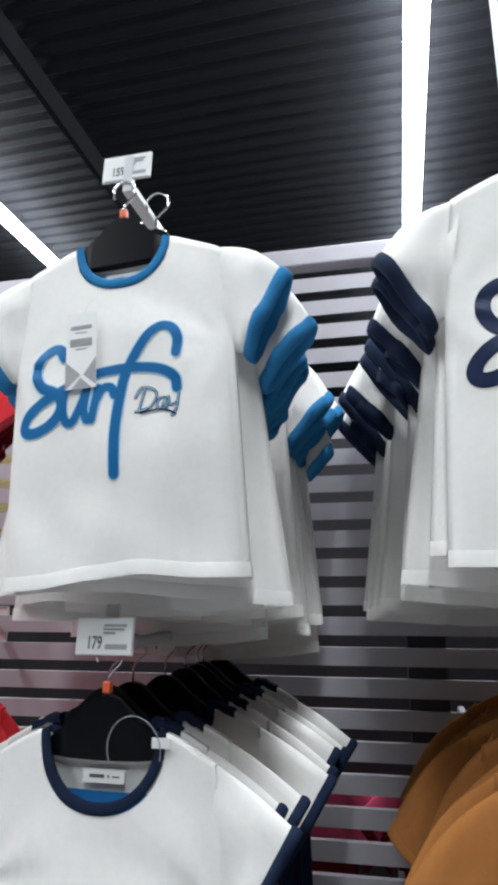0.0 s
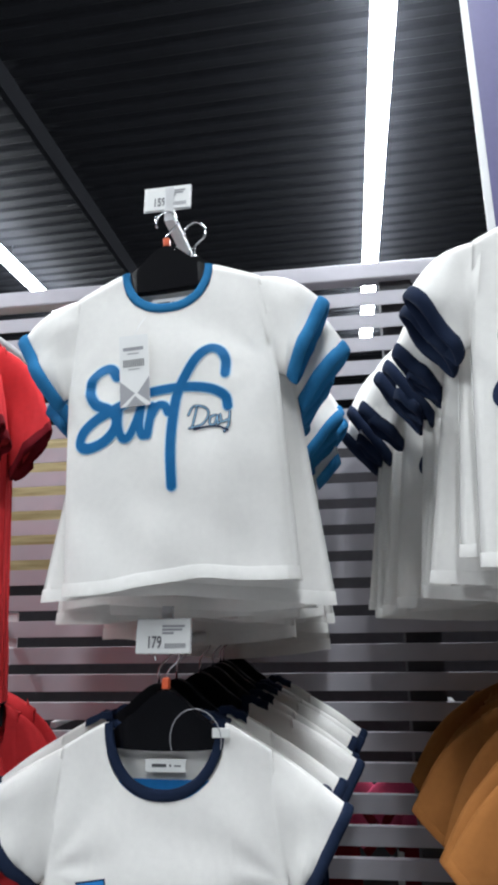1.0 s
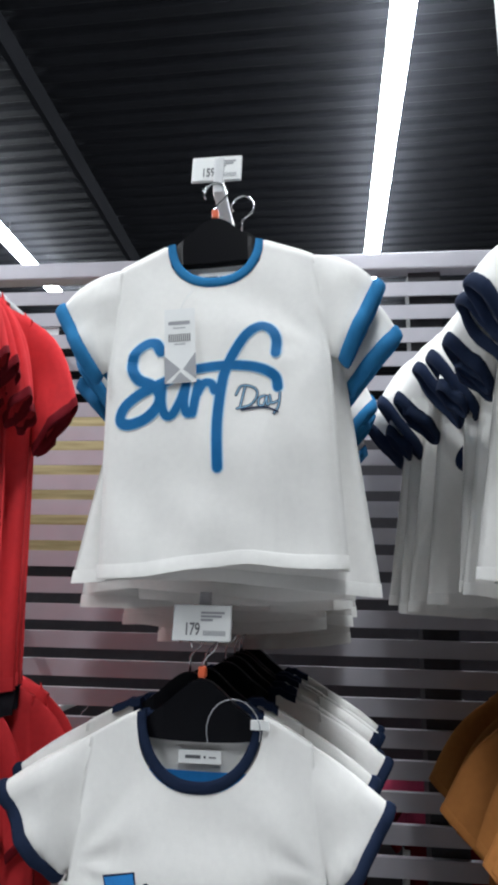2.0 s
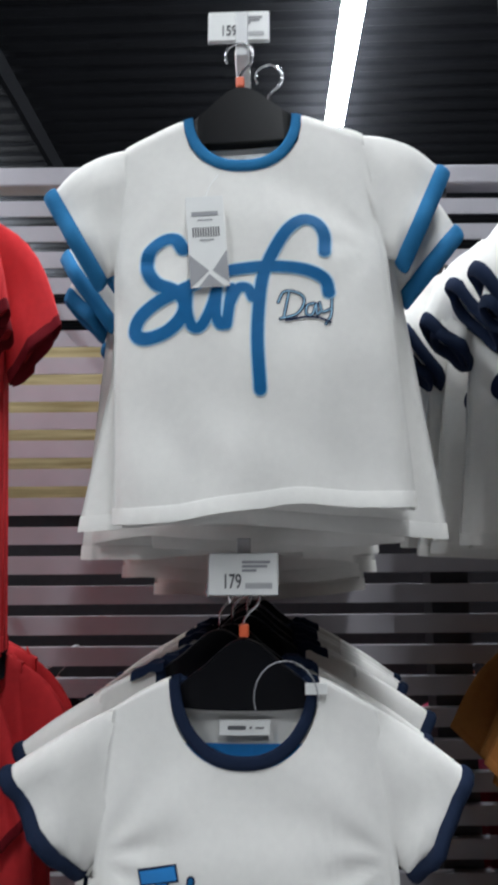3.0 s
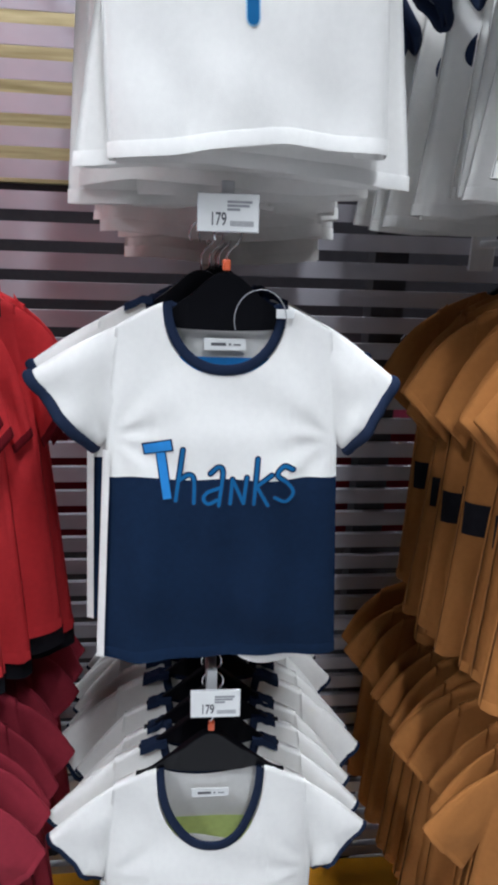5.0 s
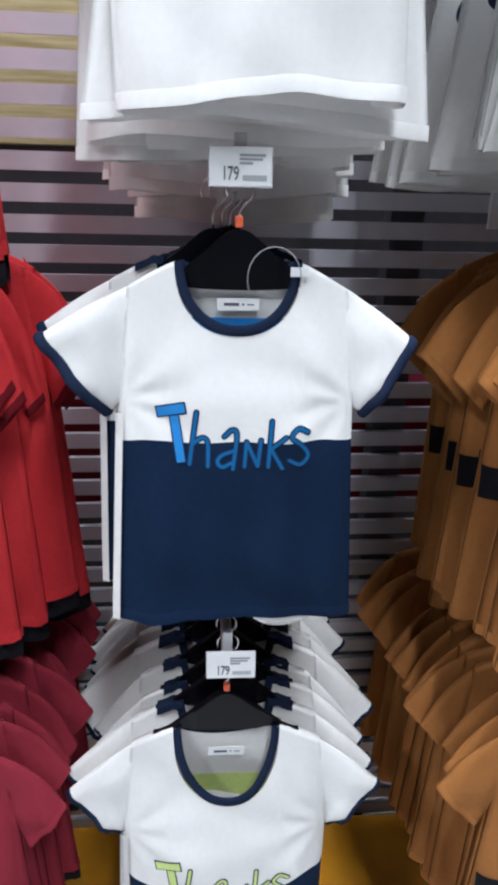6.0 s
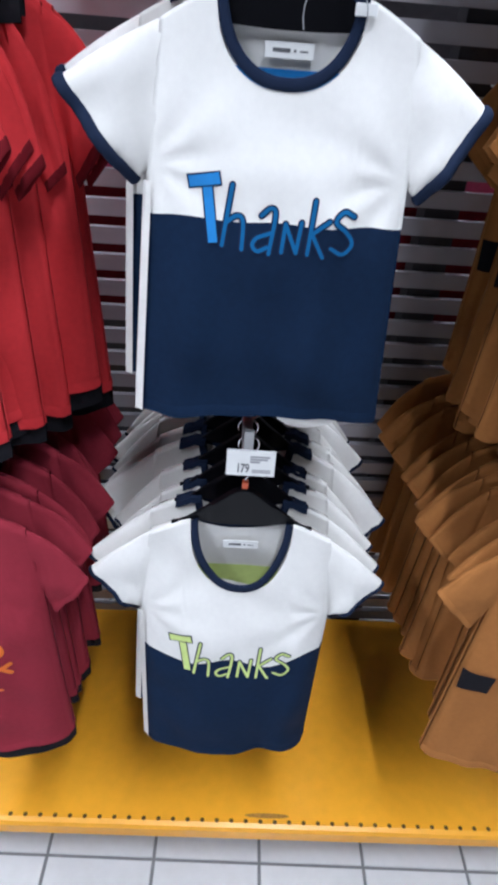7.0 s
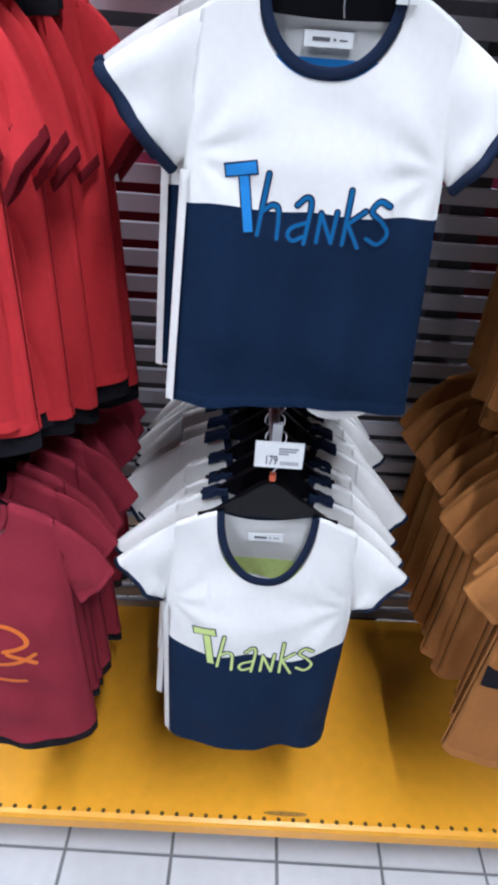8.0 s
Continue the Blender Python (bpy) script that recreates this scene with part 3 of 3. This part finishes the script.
        for s in ([(0.0, -0.20), (0.03, -0.19), (0.055, -0.205), (0.06, -0.225), (0.03, -0.235)], [(0.035, -0.24), (0.055, -0.25), (0.07, -0.262)], [(0.02, -0.262), (0.05, -0.255), (0.07, -0.245)],
                  [(-0.06, -0.20), (-0.03, -0.235), (0.0, -0.25)], [(-0.05, -0.30), (0.0, -0.297), (0.052, -0.30)]):
            ink(bm, cut, s, 0.007, 0.0008)
        part("print", bm, PRINT_ORANGE, root, "orange printed motif")
    if patch:
        bm = bmesh.new()
        x0, x1, z0, z1 = patch
        ink(bm, cut, [(x0, (z0 + z1) / 2), (x1, (z0 + z1) / 2)], z1 - z0, 0.0009, square=True)
        part("patch", bm, BLACKCLOTH, root, "square black patch")
    if turned:
        bm = bmesh.new()
        rows = []
        for i in range(13):
            x = 0.022 + 0.072 * i / 12
            w = 0.013 * math.sin(math.pi * i / 12) ** 0.6
            z = -cut.length - 0.0005
            rows.append([bm.verts.new((x, cut.front(x, z) + dy, z + dz)) for dy, dz in ((0.004, 0.004), (0.003, -0.4 * w), (0.006, -w), (0.011, -0.5 * w), (0.012, 0.004))])
        for a, b in zip(rows, rows[1:]):
            for k in range(4):
                bm.faces.new((a[k], a[k + 1], b[k + 1], b[k]))
        bmesh.ops.recalc_face_normals(bm, faces=bm.faces)
        part("turned_hem", bm, WHITE, root, "white inside of the turned hem", smooth=True)
    if tag:
        hang_tag(cut, root)
    return root


def seal_loop(root):
    """Thin clear plastic loop of a seal, through the neck."""
    bm = bmesh.new()
    pts = []
    for i in range(15):
        a = math.radians(200 - 215 * i / 14)
        pts.append((0.034 + 0.026 * math.cos(a), -0.013 - 0.004 * math.sin(a), -0.014 + 0.030 * math.sin(a)))
    tube(bm, pts, 0.0006, 5)
    part("seal_loop", bm, GREYINK, root, "thin clear plastic seal loop")
    part("seal", box(0.050, 0.068, -0.010, -0.008, -0.012, -0.003, 0.0005), CARD, root, "small white plastic seal")


# ---------------------------------------------------------------- hangers, arms, price tags
def hanger(clip=True):
    root = tagged(empty("hanger"), "black plastic clothes hanger with chrome hook", "hanger", group="hangers on the arms")
    bm = bmesh.new()
    top, low = [], []
    for i in range(41):
        x = -0.092 + 0.184 * i / 40
        a = abs(x)
        zt = 0.035 * math.exp(-(a / 0.034) ** 2.1) - 0.004 - 0.024 * smooth01((a - 0.04) / 0.05)
        zl = -0.026 + 0.006 * (a / 0.092) ** 2
        zl = min(zl, zt - 0.009)
        top.append((x, zt))
        low.append((x, zl))
    def half_thick(x):
        return 0.0055 - 0.0027 * smooth01((abs(x) - 0.036) / 0.014)
    vf = [[(bm.verts.new((x, -half_thick(x), z)), bm.verts.new((x, half_thick(x), z))) for x, z in edge] for edge in (top, low)]
    for i in range(40):
        (a, b), (c, d) = vf[0][i], vf[0][i + 1]
        (e, f), (g, h) = vf[1][i], vf[1][i + 1]
        for q in ((a, c, d, b), (e, f, h, g), (a, e, g, c), (b, d, h, f)):
            bm.faces.new(q)
    for i in (0, 40):
        (a, b), (e, f) = vf[0][i], vf[1][i]
        bm.faces.new((a, b, f, e))
    bmesh.ops.recalc_face_normals(bm, faces=bm.faces)
    bmesh.ops.bevel(bm, geom=[e for e in bm.edges if e.calc_face_angle(0) > 1.0], offset=0.0009, segments=2, affect="EDGES")
    part("bar", bm, PLASTIC, root)
    bm = bmesh.new()
    pts = [(0, 0, 0.026), (0, 0, 0.046), (0.004, 0, 0.052)]
    for i in range(11):
        a = math.radians(-40 + 250 * i / 10)
        pts.append((0.0005 + 0.0135 * math.cos(a), 0, 0.0665 + 0.0135 * math.sin(a)))
    tube(bm, pts, 0.0013, 6)
    part("hook", bm, CHROME, root, smooth=True)
    if clip:
        part("size_clip", box(-0.004, 0.004, -0.004, 0.004, 0.032, 0.043, 0.0015), ORANGE, root, "orange plastic size clip")
    return root


def price_tag(x, y, z, price):
    root = tagged(empty("price_tag", pose(x, y, z, -6, 0, 0) @ Matrix.Diagonal((1, 1, 0.86, 1))), f"white price tag reading {price} on the arm's tip", "price tag", group="price tags")
    part("holder", box(-0.0295, 0.0295, 0.0, 0.0022, -0.0195, 0.0215, 0.0008), ARMSTEEL, root)
    part("card", box(-0.0285, 0.0285, -0.0012, -0.0002, -0.0185, 0.0205, 0.0003), CARD, root)
    bm = text_mesh(price, 0.0185)
    bmesh.ops.transform(bm, matrix=Matrix.Translation((-0.0175, -0.0017, -0.0125)) @ Matrix.Diagonal((0.58, 1, 1.05, 1)), verts=bm.verts)
    part("price", bm, CARDINK, root)
    bm = bmesh.new()
    for x0, x1, z0, z1 in ((-0.001, 0.0225, 0.011, 0.0135), (-0.001, 0.020, 0.007, 0.0095), (-0.001, 0.011, 0.003, 0.0055)):
        add_box(bm, x0, x1, -0.0018, -0.0014, z0, z1)
    part("text_bar", bm, GREYINK, root)
    bm = bmesh.new()
    for i in range(14):
        add_box(bm, 0.002 + 0.0016 * i, 0.0030 + 0.0016 * i, -0.0018, -0.0014, -0.013, -0.0075)
    part("bar_code", bm, GREYINK, root)


def arm(x, z, y0):
    root = tagged(empty("display_arm", pose(x, WALL_Y, z)), "white coated steel display arm hooked into the slatted panel", "arm", group="display arms")
    part("rod", box(-0.007, 0.007, y0 - WALL_Y, 0.022, -0.012, 0.0, 0.003), ARMSTEEL, root)
    part("tip", box(-0.006, 0.006, y0 - WALL_Y - 0.003, y0 - WALL_Y + 0.004, -0.012, 0.034, 0.001), ARMSTEEL, root)
    part("bracket", box(-0.022, 0.022, -0.006, -0.0005, -0.05, 0.02, 0.002), ARMSTEEL, root)


HANGER = PLAIN_HANGER = None


def stack(x, z, shirts, ys, seed, price, grow=0.0, spread=0.006, turn=4.0, roll0=0.0, tag=(0.0, -0.012, 0.084), shift=(), lean=0.0, size=1.0, low=0.0):
    """A row of hangers on one arm. shirts: the front shirt, then the kinds behind it, taken in turn."""
    global HANGER, PLAIN_HANGER
    rnd = random.Random(seed)
    rod = z + 0.0685 + 0.012
    arm(x, rod, ys[0] + 0.004)
    if price:
        price_tag(x + tag[0], ys[0] + tag[1], z + tag[2], price)
    for i, y in enumerate(ys):
        dx, rz, ry, rx = (rnd.uniform(-spread, spread), rnd.uniform(-turn, turn), rnd.uniform(-1.6, 1.6), rnd.uniform(-1.5, 1.5)) if i else (0, 0, roll0, 0)
        dx += dict(shift).get(i, 0.0) + lean * (y - ys[0]) / 0.45
        k = size * (1 + grow * (y - ys[0]) / 0.45) * (rnd.uniform(0.97, 1.04) if i else 1)
        m = pose(x + dx, y, z, rx, ry, rz)
        if i == 0 and HANGER is None:
            HANGER = hanger()
            HANGER.matrix_basis = m
        elif i == 1 and PLAIN_HANGER is None:
            PLAIN_HANGER = hanger(False)
            PLAIN_HANGER.matrix_basis = m
        else:
            copy_thing(HANGER if i == 0 else PLAIN_HANGER, m)
        src = shirts[0] if i == 0 else shirts[1 + (i - 1) % (len(shirts) - 1)]
        ms = m @ Matrix.Translation((0, 0, -low)) @ Matrix.Diagonal((k, k, k, 1))
        if not src.get("used"):
            src["used"] = 1
            src.matrix_basis = ms
        else:
            copy_thing(src, ms)


def row(n, y0=1.175, y1=1.60, uneven=0.35):
    rnd = random.Random(n * 7 + int(y0 * 1000))
    return [y0 + (y1 - y0) * (i + (rnd.uniform(-uneven, uneven) if 0 < i < n - 1 else 0)) / (n - 1) for i in range(n)]


# top row: surf shirts, with red and navy-trimmed ones beside them
DROOPS = ((0.176, -0.078, 0.006), (0.172, -0.104, -0.008), (0.163, -0.122, 0.012), (0.178, -0.092, -0.004), (0.156, -0.134, 0.016))
g = "surf shirts on the arm"
la = "white cotton T-shirt with blue trim and blue surf lettering"
A0 = shirt(1, WHITE, BLUE, "white cotton T-shirt with blue surf lettering and swing tag", kind="surf", group=g, tint=PRINT_EDGE, tag=True, length=0.362, hem=0.127, neck=0.054, dip=0.056, depth=0.024, folds=0.0042,
           tip=(0.174, -0.060), under=(0.130, -0.146), puff=0.009, cuff_width=0.014)
AW = shirt(2, WHITE, BLUE, la, group=g, detail=False, length=0.372, hem=0.160, depth=0.016, folds=0.006, tip=(0.176, -0.088), under=(0.124, -0.155), puff=0.010, cuff_width=0.015)
AB = [shirt(q, WHITE, BLUE, la, group=g, detail=False, length=0.372 + 0.009 * k, hem=0.142 - 0.003 * k, depth=0.02, folds=0.007, tip=DROOPS[k][:2], under=(0.122, -0.156 - 0.004 * k), puff=0.012, swing=DROOPS[k][2], cuff_width=0.015)
      for k, q in enumerate((3, 4, 26, 41, 42))]
stack(-0.010, 1.899, [A0, AW, AB[0], AB[1], AB[2], AB[3], AB[4], AB[1], AB[0], AB[2], AB[4]], row(13, 1.185), 11, "159", grow=0.05, roll0=-2.6, turn=9, spread=0.010,
      tag=(-0.003, 0.004, 0.1005), lean=0.012, shift=((1, 0.024), (2, -0.010), (3, 0.006), (4, -0.014), (6, -0.016)))
g = "navy-trimmed shirts on the arm"
la = "white cotton T-shirt with navy trim and navy lettering"
B0 = shirt(5, WHITE, INK, la, kind="navy_surf", group=g, tint=PRINT_EDGE, length=0.37, hem=0.134, neck=0.054, dip=0.056, depth=0.022, folds=0.004, tip=(0.176, -0.070), under=(0.128, -0.150), puff=0.010, cuff_width=0.015)
BB = [shirt(q, WHITE, INK, la, kind="navy_surf", group=g, length=0.364 + 0.007 * k, hem=0.140 + 0.012 * (k % 2), depth=0.02, folds=0.008, tip=DROOPS[k][:2], under=(0.124, -0.156 - 0.004 * k), puff=0.012, swing=DROOPS[k][2], cuff_width=0.015)
      for k, q in enumerate((6, 7, 27, 43, 44))]
stack(0.440, 1.915, [B0, *BB], row(13), 12, "159", grow=0.08, turn=8, spread=0.012, lean=-0.060)
g = "red shirts on the arm"
la = "red cotton T-shirt with the shade at its sleeve ends coloured deep red"
# the cuffs are plain red cloth; their deep red is shade put in as colour
C0 = shirt(8, RED, DEEPRED, la, group=g, length=0.43, hem=0.138, depth=0.026, folds=0.009, band=None, tip=(0.166, -0.118), under=(0.130, -0.176), puff=0.014, opening=0.005, rib=0.15, cuff_width=0.008)
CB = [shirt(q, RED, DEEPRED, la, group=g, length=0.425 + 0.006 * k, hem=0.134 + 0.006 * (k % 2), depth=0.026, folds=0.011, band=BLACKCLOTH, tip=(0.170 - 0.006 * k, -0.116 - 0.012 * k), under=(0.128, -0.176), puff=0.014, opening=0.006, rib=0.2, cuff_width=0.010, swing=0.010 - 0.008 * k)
      for k, q in enumerate((9, 10, 28, 45))]
stack(-0.436, 1.920, [C0, *CB], row(7, 1.20, 1.37), 13, "159", turn=6, spread=0.010, size=1.10, lean=-0.02)

# middle row
g = "two-tone shirts on the middle arm"
la = "white and navy two-tone T-shirt with blue printed lettering"
D0 = shirt(14, WHITE, INK, la, kind="thanks", lower=NAVY, group=g, tint=PRINT_SKY, turned=True, length=0.391, hem=0.136, neck=0.062, left=0.011, dip=0.070, depth=0.022, folds=0.0058, tip=(0.182, -0.070), under=(0.129, -0.150), puff=0.002, cuff_width=0.010)
DB = [shirt(q, WHITE, INK, la, kind="thanks", lower=NAVY, group=g, detail=False, length=0.382, hem=0.129, neck=0.059, depth=0.02, folds=0.004, tip=(0.180, -0.070), under=(0.127, -0.150), puff=0.002, cuff_width=0.010) for q in (15, 16)]
seal_loop(D0)
stack(-0.0115, 1.402, [D0, *DB], row(8, 1.20, 1.58), 14, "179", turn=3, grow=0.06, shift=((1, -0.020), (2, -0.012)))
stack(-0.452, 1.405, [copy_thing(C0, Matrix()), *[copy_thing(c, Matrix()) for c in CB]], row(7, 1.19, 1.42), 15, "179", turn=6, spread=0.010, size=0.93, grow=0.28, lean=0.13)
g = "mustard shirts on the middle arm"
la = "mustard cotton T-shirt with a square black patch"
E0 = shirt(17, MUSTARD, MUSTARD, la, group=g, length=0.44, hem=0.138, depth=0.024, folds=0.007, patch=(-0.125, -0.085, -0.275, -0.235), tip=(0.184, -0.100), under=(0.130, -0.158), puff=0.008, opening=0.005, rib=0.15, cuff_width=0.008)
EB = [shirt(q, MUSTARD, MUSTARD, la, group=g, length=0.43 + 0.008 * k, hem=0.134 + 0.005 * (k % 2), depth=0.026, folds=0.011, patch=(-0.125, -0.085, -0.275, -0.235), tip=(0.184 - 0.008 * k, -0.108 - 0.010 * k), under=(0.128, -0.165), puff=0.010, opening=0.005, rib=0.15, cuff_width=0.008, swing=0.012 - 0.008 * k)
      for k, q in enumerate((18, 19, 29, 46))]
stack(0.450, 1.405, [E0, *EB], row(10, 1.175, 1.55), 16, "179", turn=8, spread=0.012, size=1.07, lean=0.025)

# bottom row
g = "two-tone shirts on the bottom arm"
la = "white and navy two-tone T-shirt with lime printed lettering"
F0 = shirt(20, WHITE, INK, la, kind="lime_thanks", lower=NAVY, group=g, tint=PRINT_LIME, seam=-0.207, sag=0.006, length=0.416, hem=0.120, neck=0.060, dip=0.098, depth=0.043, folds=0.0060, tip=(0.182, -0.088), under=(0.122, -0.156), puff=0.002, opening=0.006, rib=0.3, cuff_width=0.006)
FB = [shirt(q, WHITE, INK, la, kind="lime_thanks", lower=NAVY, group=g, detail=False, length=0.375, hem=0.124, neck=0.057, depth=0.022, folds=0.006, tip=(0.184 - 0.006 * k, -0.094 - 0.008 * k), under=(0.120, -0.158), puff=0.003, opening=0.005, rib=0.2, swing=0.008 - 0.008 * k, cuff_width=0.005) for k, q in enumerate((21, 22, 47))]
stack(-0.018, 0.861, [F0, *FB], row(10, 1.20, 1.60, 0.15), 17, "179", turn=3, grow=0.0, tag=(0.004, -0.014, 0.079), size=1.11, low=0.021)
g = "maroon shirts on the bottom arm"
la = "maroon cotton T-shirt with an orange printed motif"
G0 = shirt(23, MAROON, MAROON, la, kind="maroon", group=g, tint=WHITE, band=BLACKCLOTH, length=0.45, hem=0.136, depth=0.040, folds=0.006, tip=(0.178, -0.104), under=(0.128, -0.166), puff=0.010, opening=0.005, rib=0.15, cuff_width=0.008)
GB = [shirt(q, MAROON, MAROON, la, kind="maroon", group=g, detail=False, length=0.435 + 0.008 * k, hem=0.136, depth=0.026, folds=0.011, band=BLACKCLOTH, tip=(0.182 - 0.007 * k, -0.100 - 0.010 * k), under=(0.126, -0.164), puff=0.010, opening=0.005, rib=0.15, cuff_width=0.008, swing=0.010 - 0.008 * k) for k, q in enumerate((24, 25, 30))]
stack(-0.400, 0.850, [G0, *GB], row(11), 18, "179", turn=8, spread=0.012, lean=-0.030)
NB = [shirt(q, MUSTARD, MUSTARD, "plain mustard cotton T-shirt", group="mustard shirts on the bottom arm", length=0.43, hem=0.136, depth=0.024, folds=0.010, tip=(0.184 - 0.007 * k, -0.100 - 0.010 * k), under=(0.126, -0.162), puff=0.009, opening=0.005, rib=0.15, cuff_width=0.008, swing=0.010 - 0.008 * k) for k, q in enumerate((32, 33, 34))]
stack(0.462, 0.868, [copy_thing(E0, Matrix()), *NB], row(13, uneven=0.25), 19, "179", turn=9, spread=0.014, size=1.03, lean=-0.035)

# ---------------------------------------------------------------- behind the panel
board = tagged(part("wooden_board", box(-1.6, -0.20, 2.03, 2.05, 1.58, 1.96, 0.002), PINE), "pale pine board fixed behind the slatted panel", "board")
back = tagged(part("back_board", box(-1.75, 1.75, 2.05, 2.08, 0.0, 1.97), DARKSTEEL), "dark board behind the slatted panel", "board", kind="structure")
P0 = shirt(31, PINKCLOTH, DEEPRED, "pink and dark red T-shirt on the far side of the panel", lower=DEEPRED, seam=-0.115, group="pink shirts behind the panel", detail=False, length=0.36, depth=0.018)
for k, (px, pz) in enumerate(((0.36, 1.245), (-0.36, 1.235), (0.05, 1.24))):
    pm = pose(px, 1.80, pz, 0, 0, 6 - 5 * k)
    if k == 0:
        P0.matrix_basis = pm
    else:
        copy_thing(P0, pm)
    copy_thing(HANGER, pm)
    root = tagged(empty("display_arm", pose(px, WALL_Y, pz + 0.0805)), "white coated steel display arm on the far side of the panel", "arm", group="display arms")
    part("rod", box(-0.006, 0.006, 0.012, 0.24, -0.012, 0.0, 0.003), ARMSTEEL, root)


def banner():
    root = tagged(empty("banner", pose(0.556, 1.94, 2.19)), "violet hanging banner with a pale edge", "banner")
    part("sheet", box(0.01, 0.9, -0.002, 0.002, 0.0, 1.5), BANNER, root)
    for x in (0.1, 0.8):
        part("wire", box(x - 0.001, x + 0.001, -0.001, 0.001, 1.5, 2.17), LAMPBODY, root)
    part("edge_strip", box(-0.008, 0.010, -0.005, 0.005, 0.0, 1.5, 0.002), LAMPBODY, root)


banner()

# ---------------------------------------------------------------- floor tiles
TP = 0.2075
tile_bm = bmesh.new()
add_box(tile_bm, -TP / 2 + 0.003, TP / 2 - 0.003, -TP / 2 + 0.003, TP / 2 - 0.003, -0.008, 0.0)
bmesh.ops.bevel(tile_bm, geom=[e for e in tile_bm.edges if all(v.co.z > -0.004 for v in e.verts)], offset=0.0015, segments=1, affect="EDGES")
tile_mesh = bpy.data.meshes.new("tile")
tile_bm.to_mesh(tile_mesh)
tile_bm.free()
tile_mesh.materials.append(TILE)
for i in range(-7, 8):
    for j in range(-9, 3):
        t = new("tile", tile_mesh)
        t.parent = floor
        t.matrix_basis = pose(0, 1.147, 0, 0, 0, -0.2) @ pose(-0.138 + TP * (i + 0.5), TP * (j + 0.5), 0.0)

# the rest of the tiled floor, out of reach of the walk
verts, faces = [], []
turn = pose(0, 1.147, 0, 0, 0, -0.2)
for i in range(-38, 38):
    for j in range(-38, 46):
        if -7 <= i < 8 and -9 <= j < 3:
            continue
        cx, cy = -0.138 + TP * (i + 0.5), TP * (j + 0.5)
        b = len(verts)
        for h, z in ((TP / 2 - 0.003, -0.006), (TP / 2 - 0.0045, 0.0)):
            verts += [turn @ Vector((cx + sx * h, cy + sy * h, z)) for sx, sy in ((-1, -1), (1, -1), (1, 1), (-1, 1))]
        faces.append((b + 4, b + 5, b + 6, b + 7))
        faces += [(b + k, b + (k + 1) % 4, b + 4 + (k + 1) % 4, b + 4 + k) for k in range(4)]
me = bpy.data.meshes.new("floor_tiles")
me.from_pydata(verts, [], faces)
me.materials.append(TILE)
rest = new("floor_tiles", me)
rest.parent = floor
tagged(rest, kind="stuff")
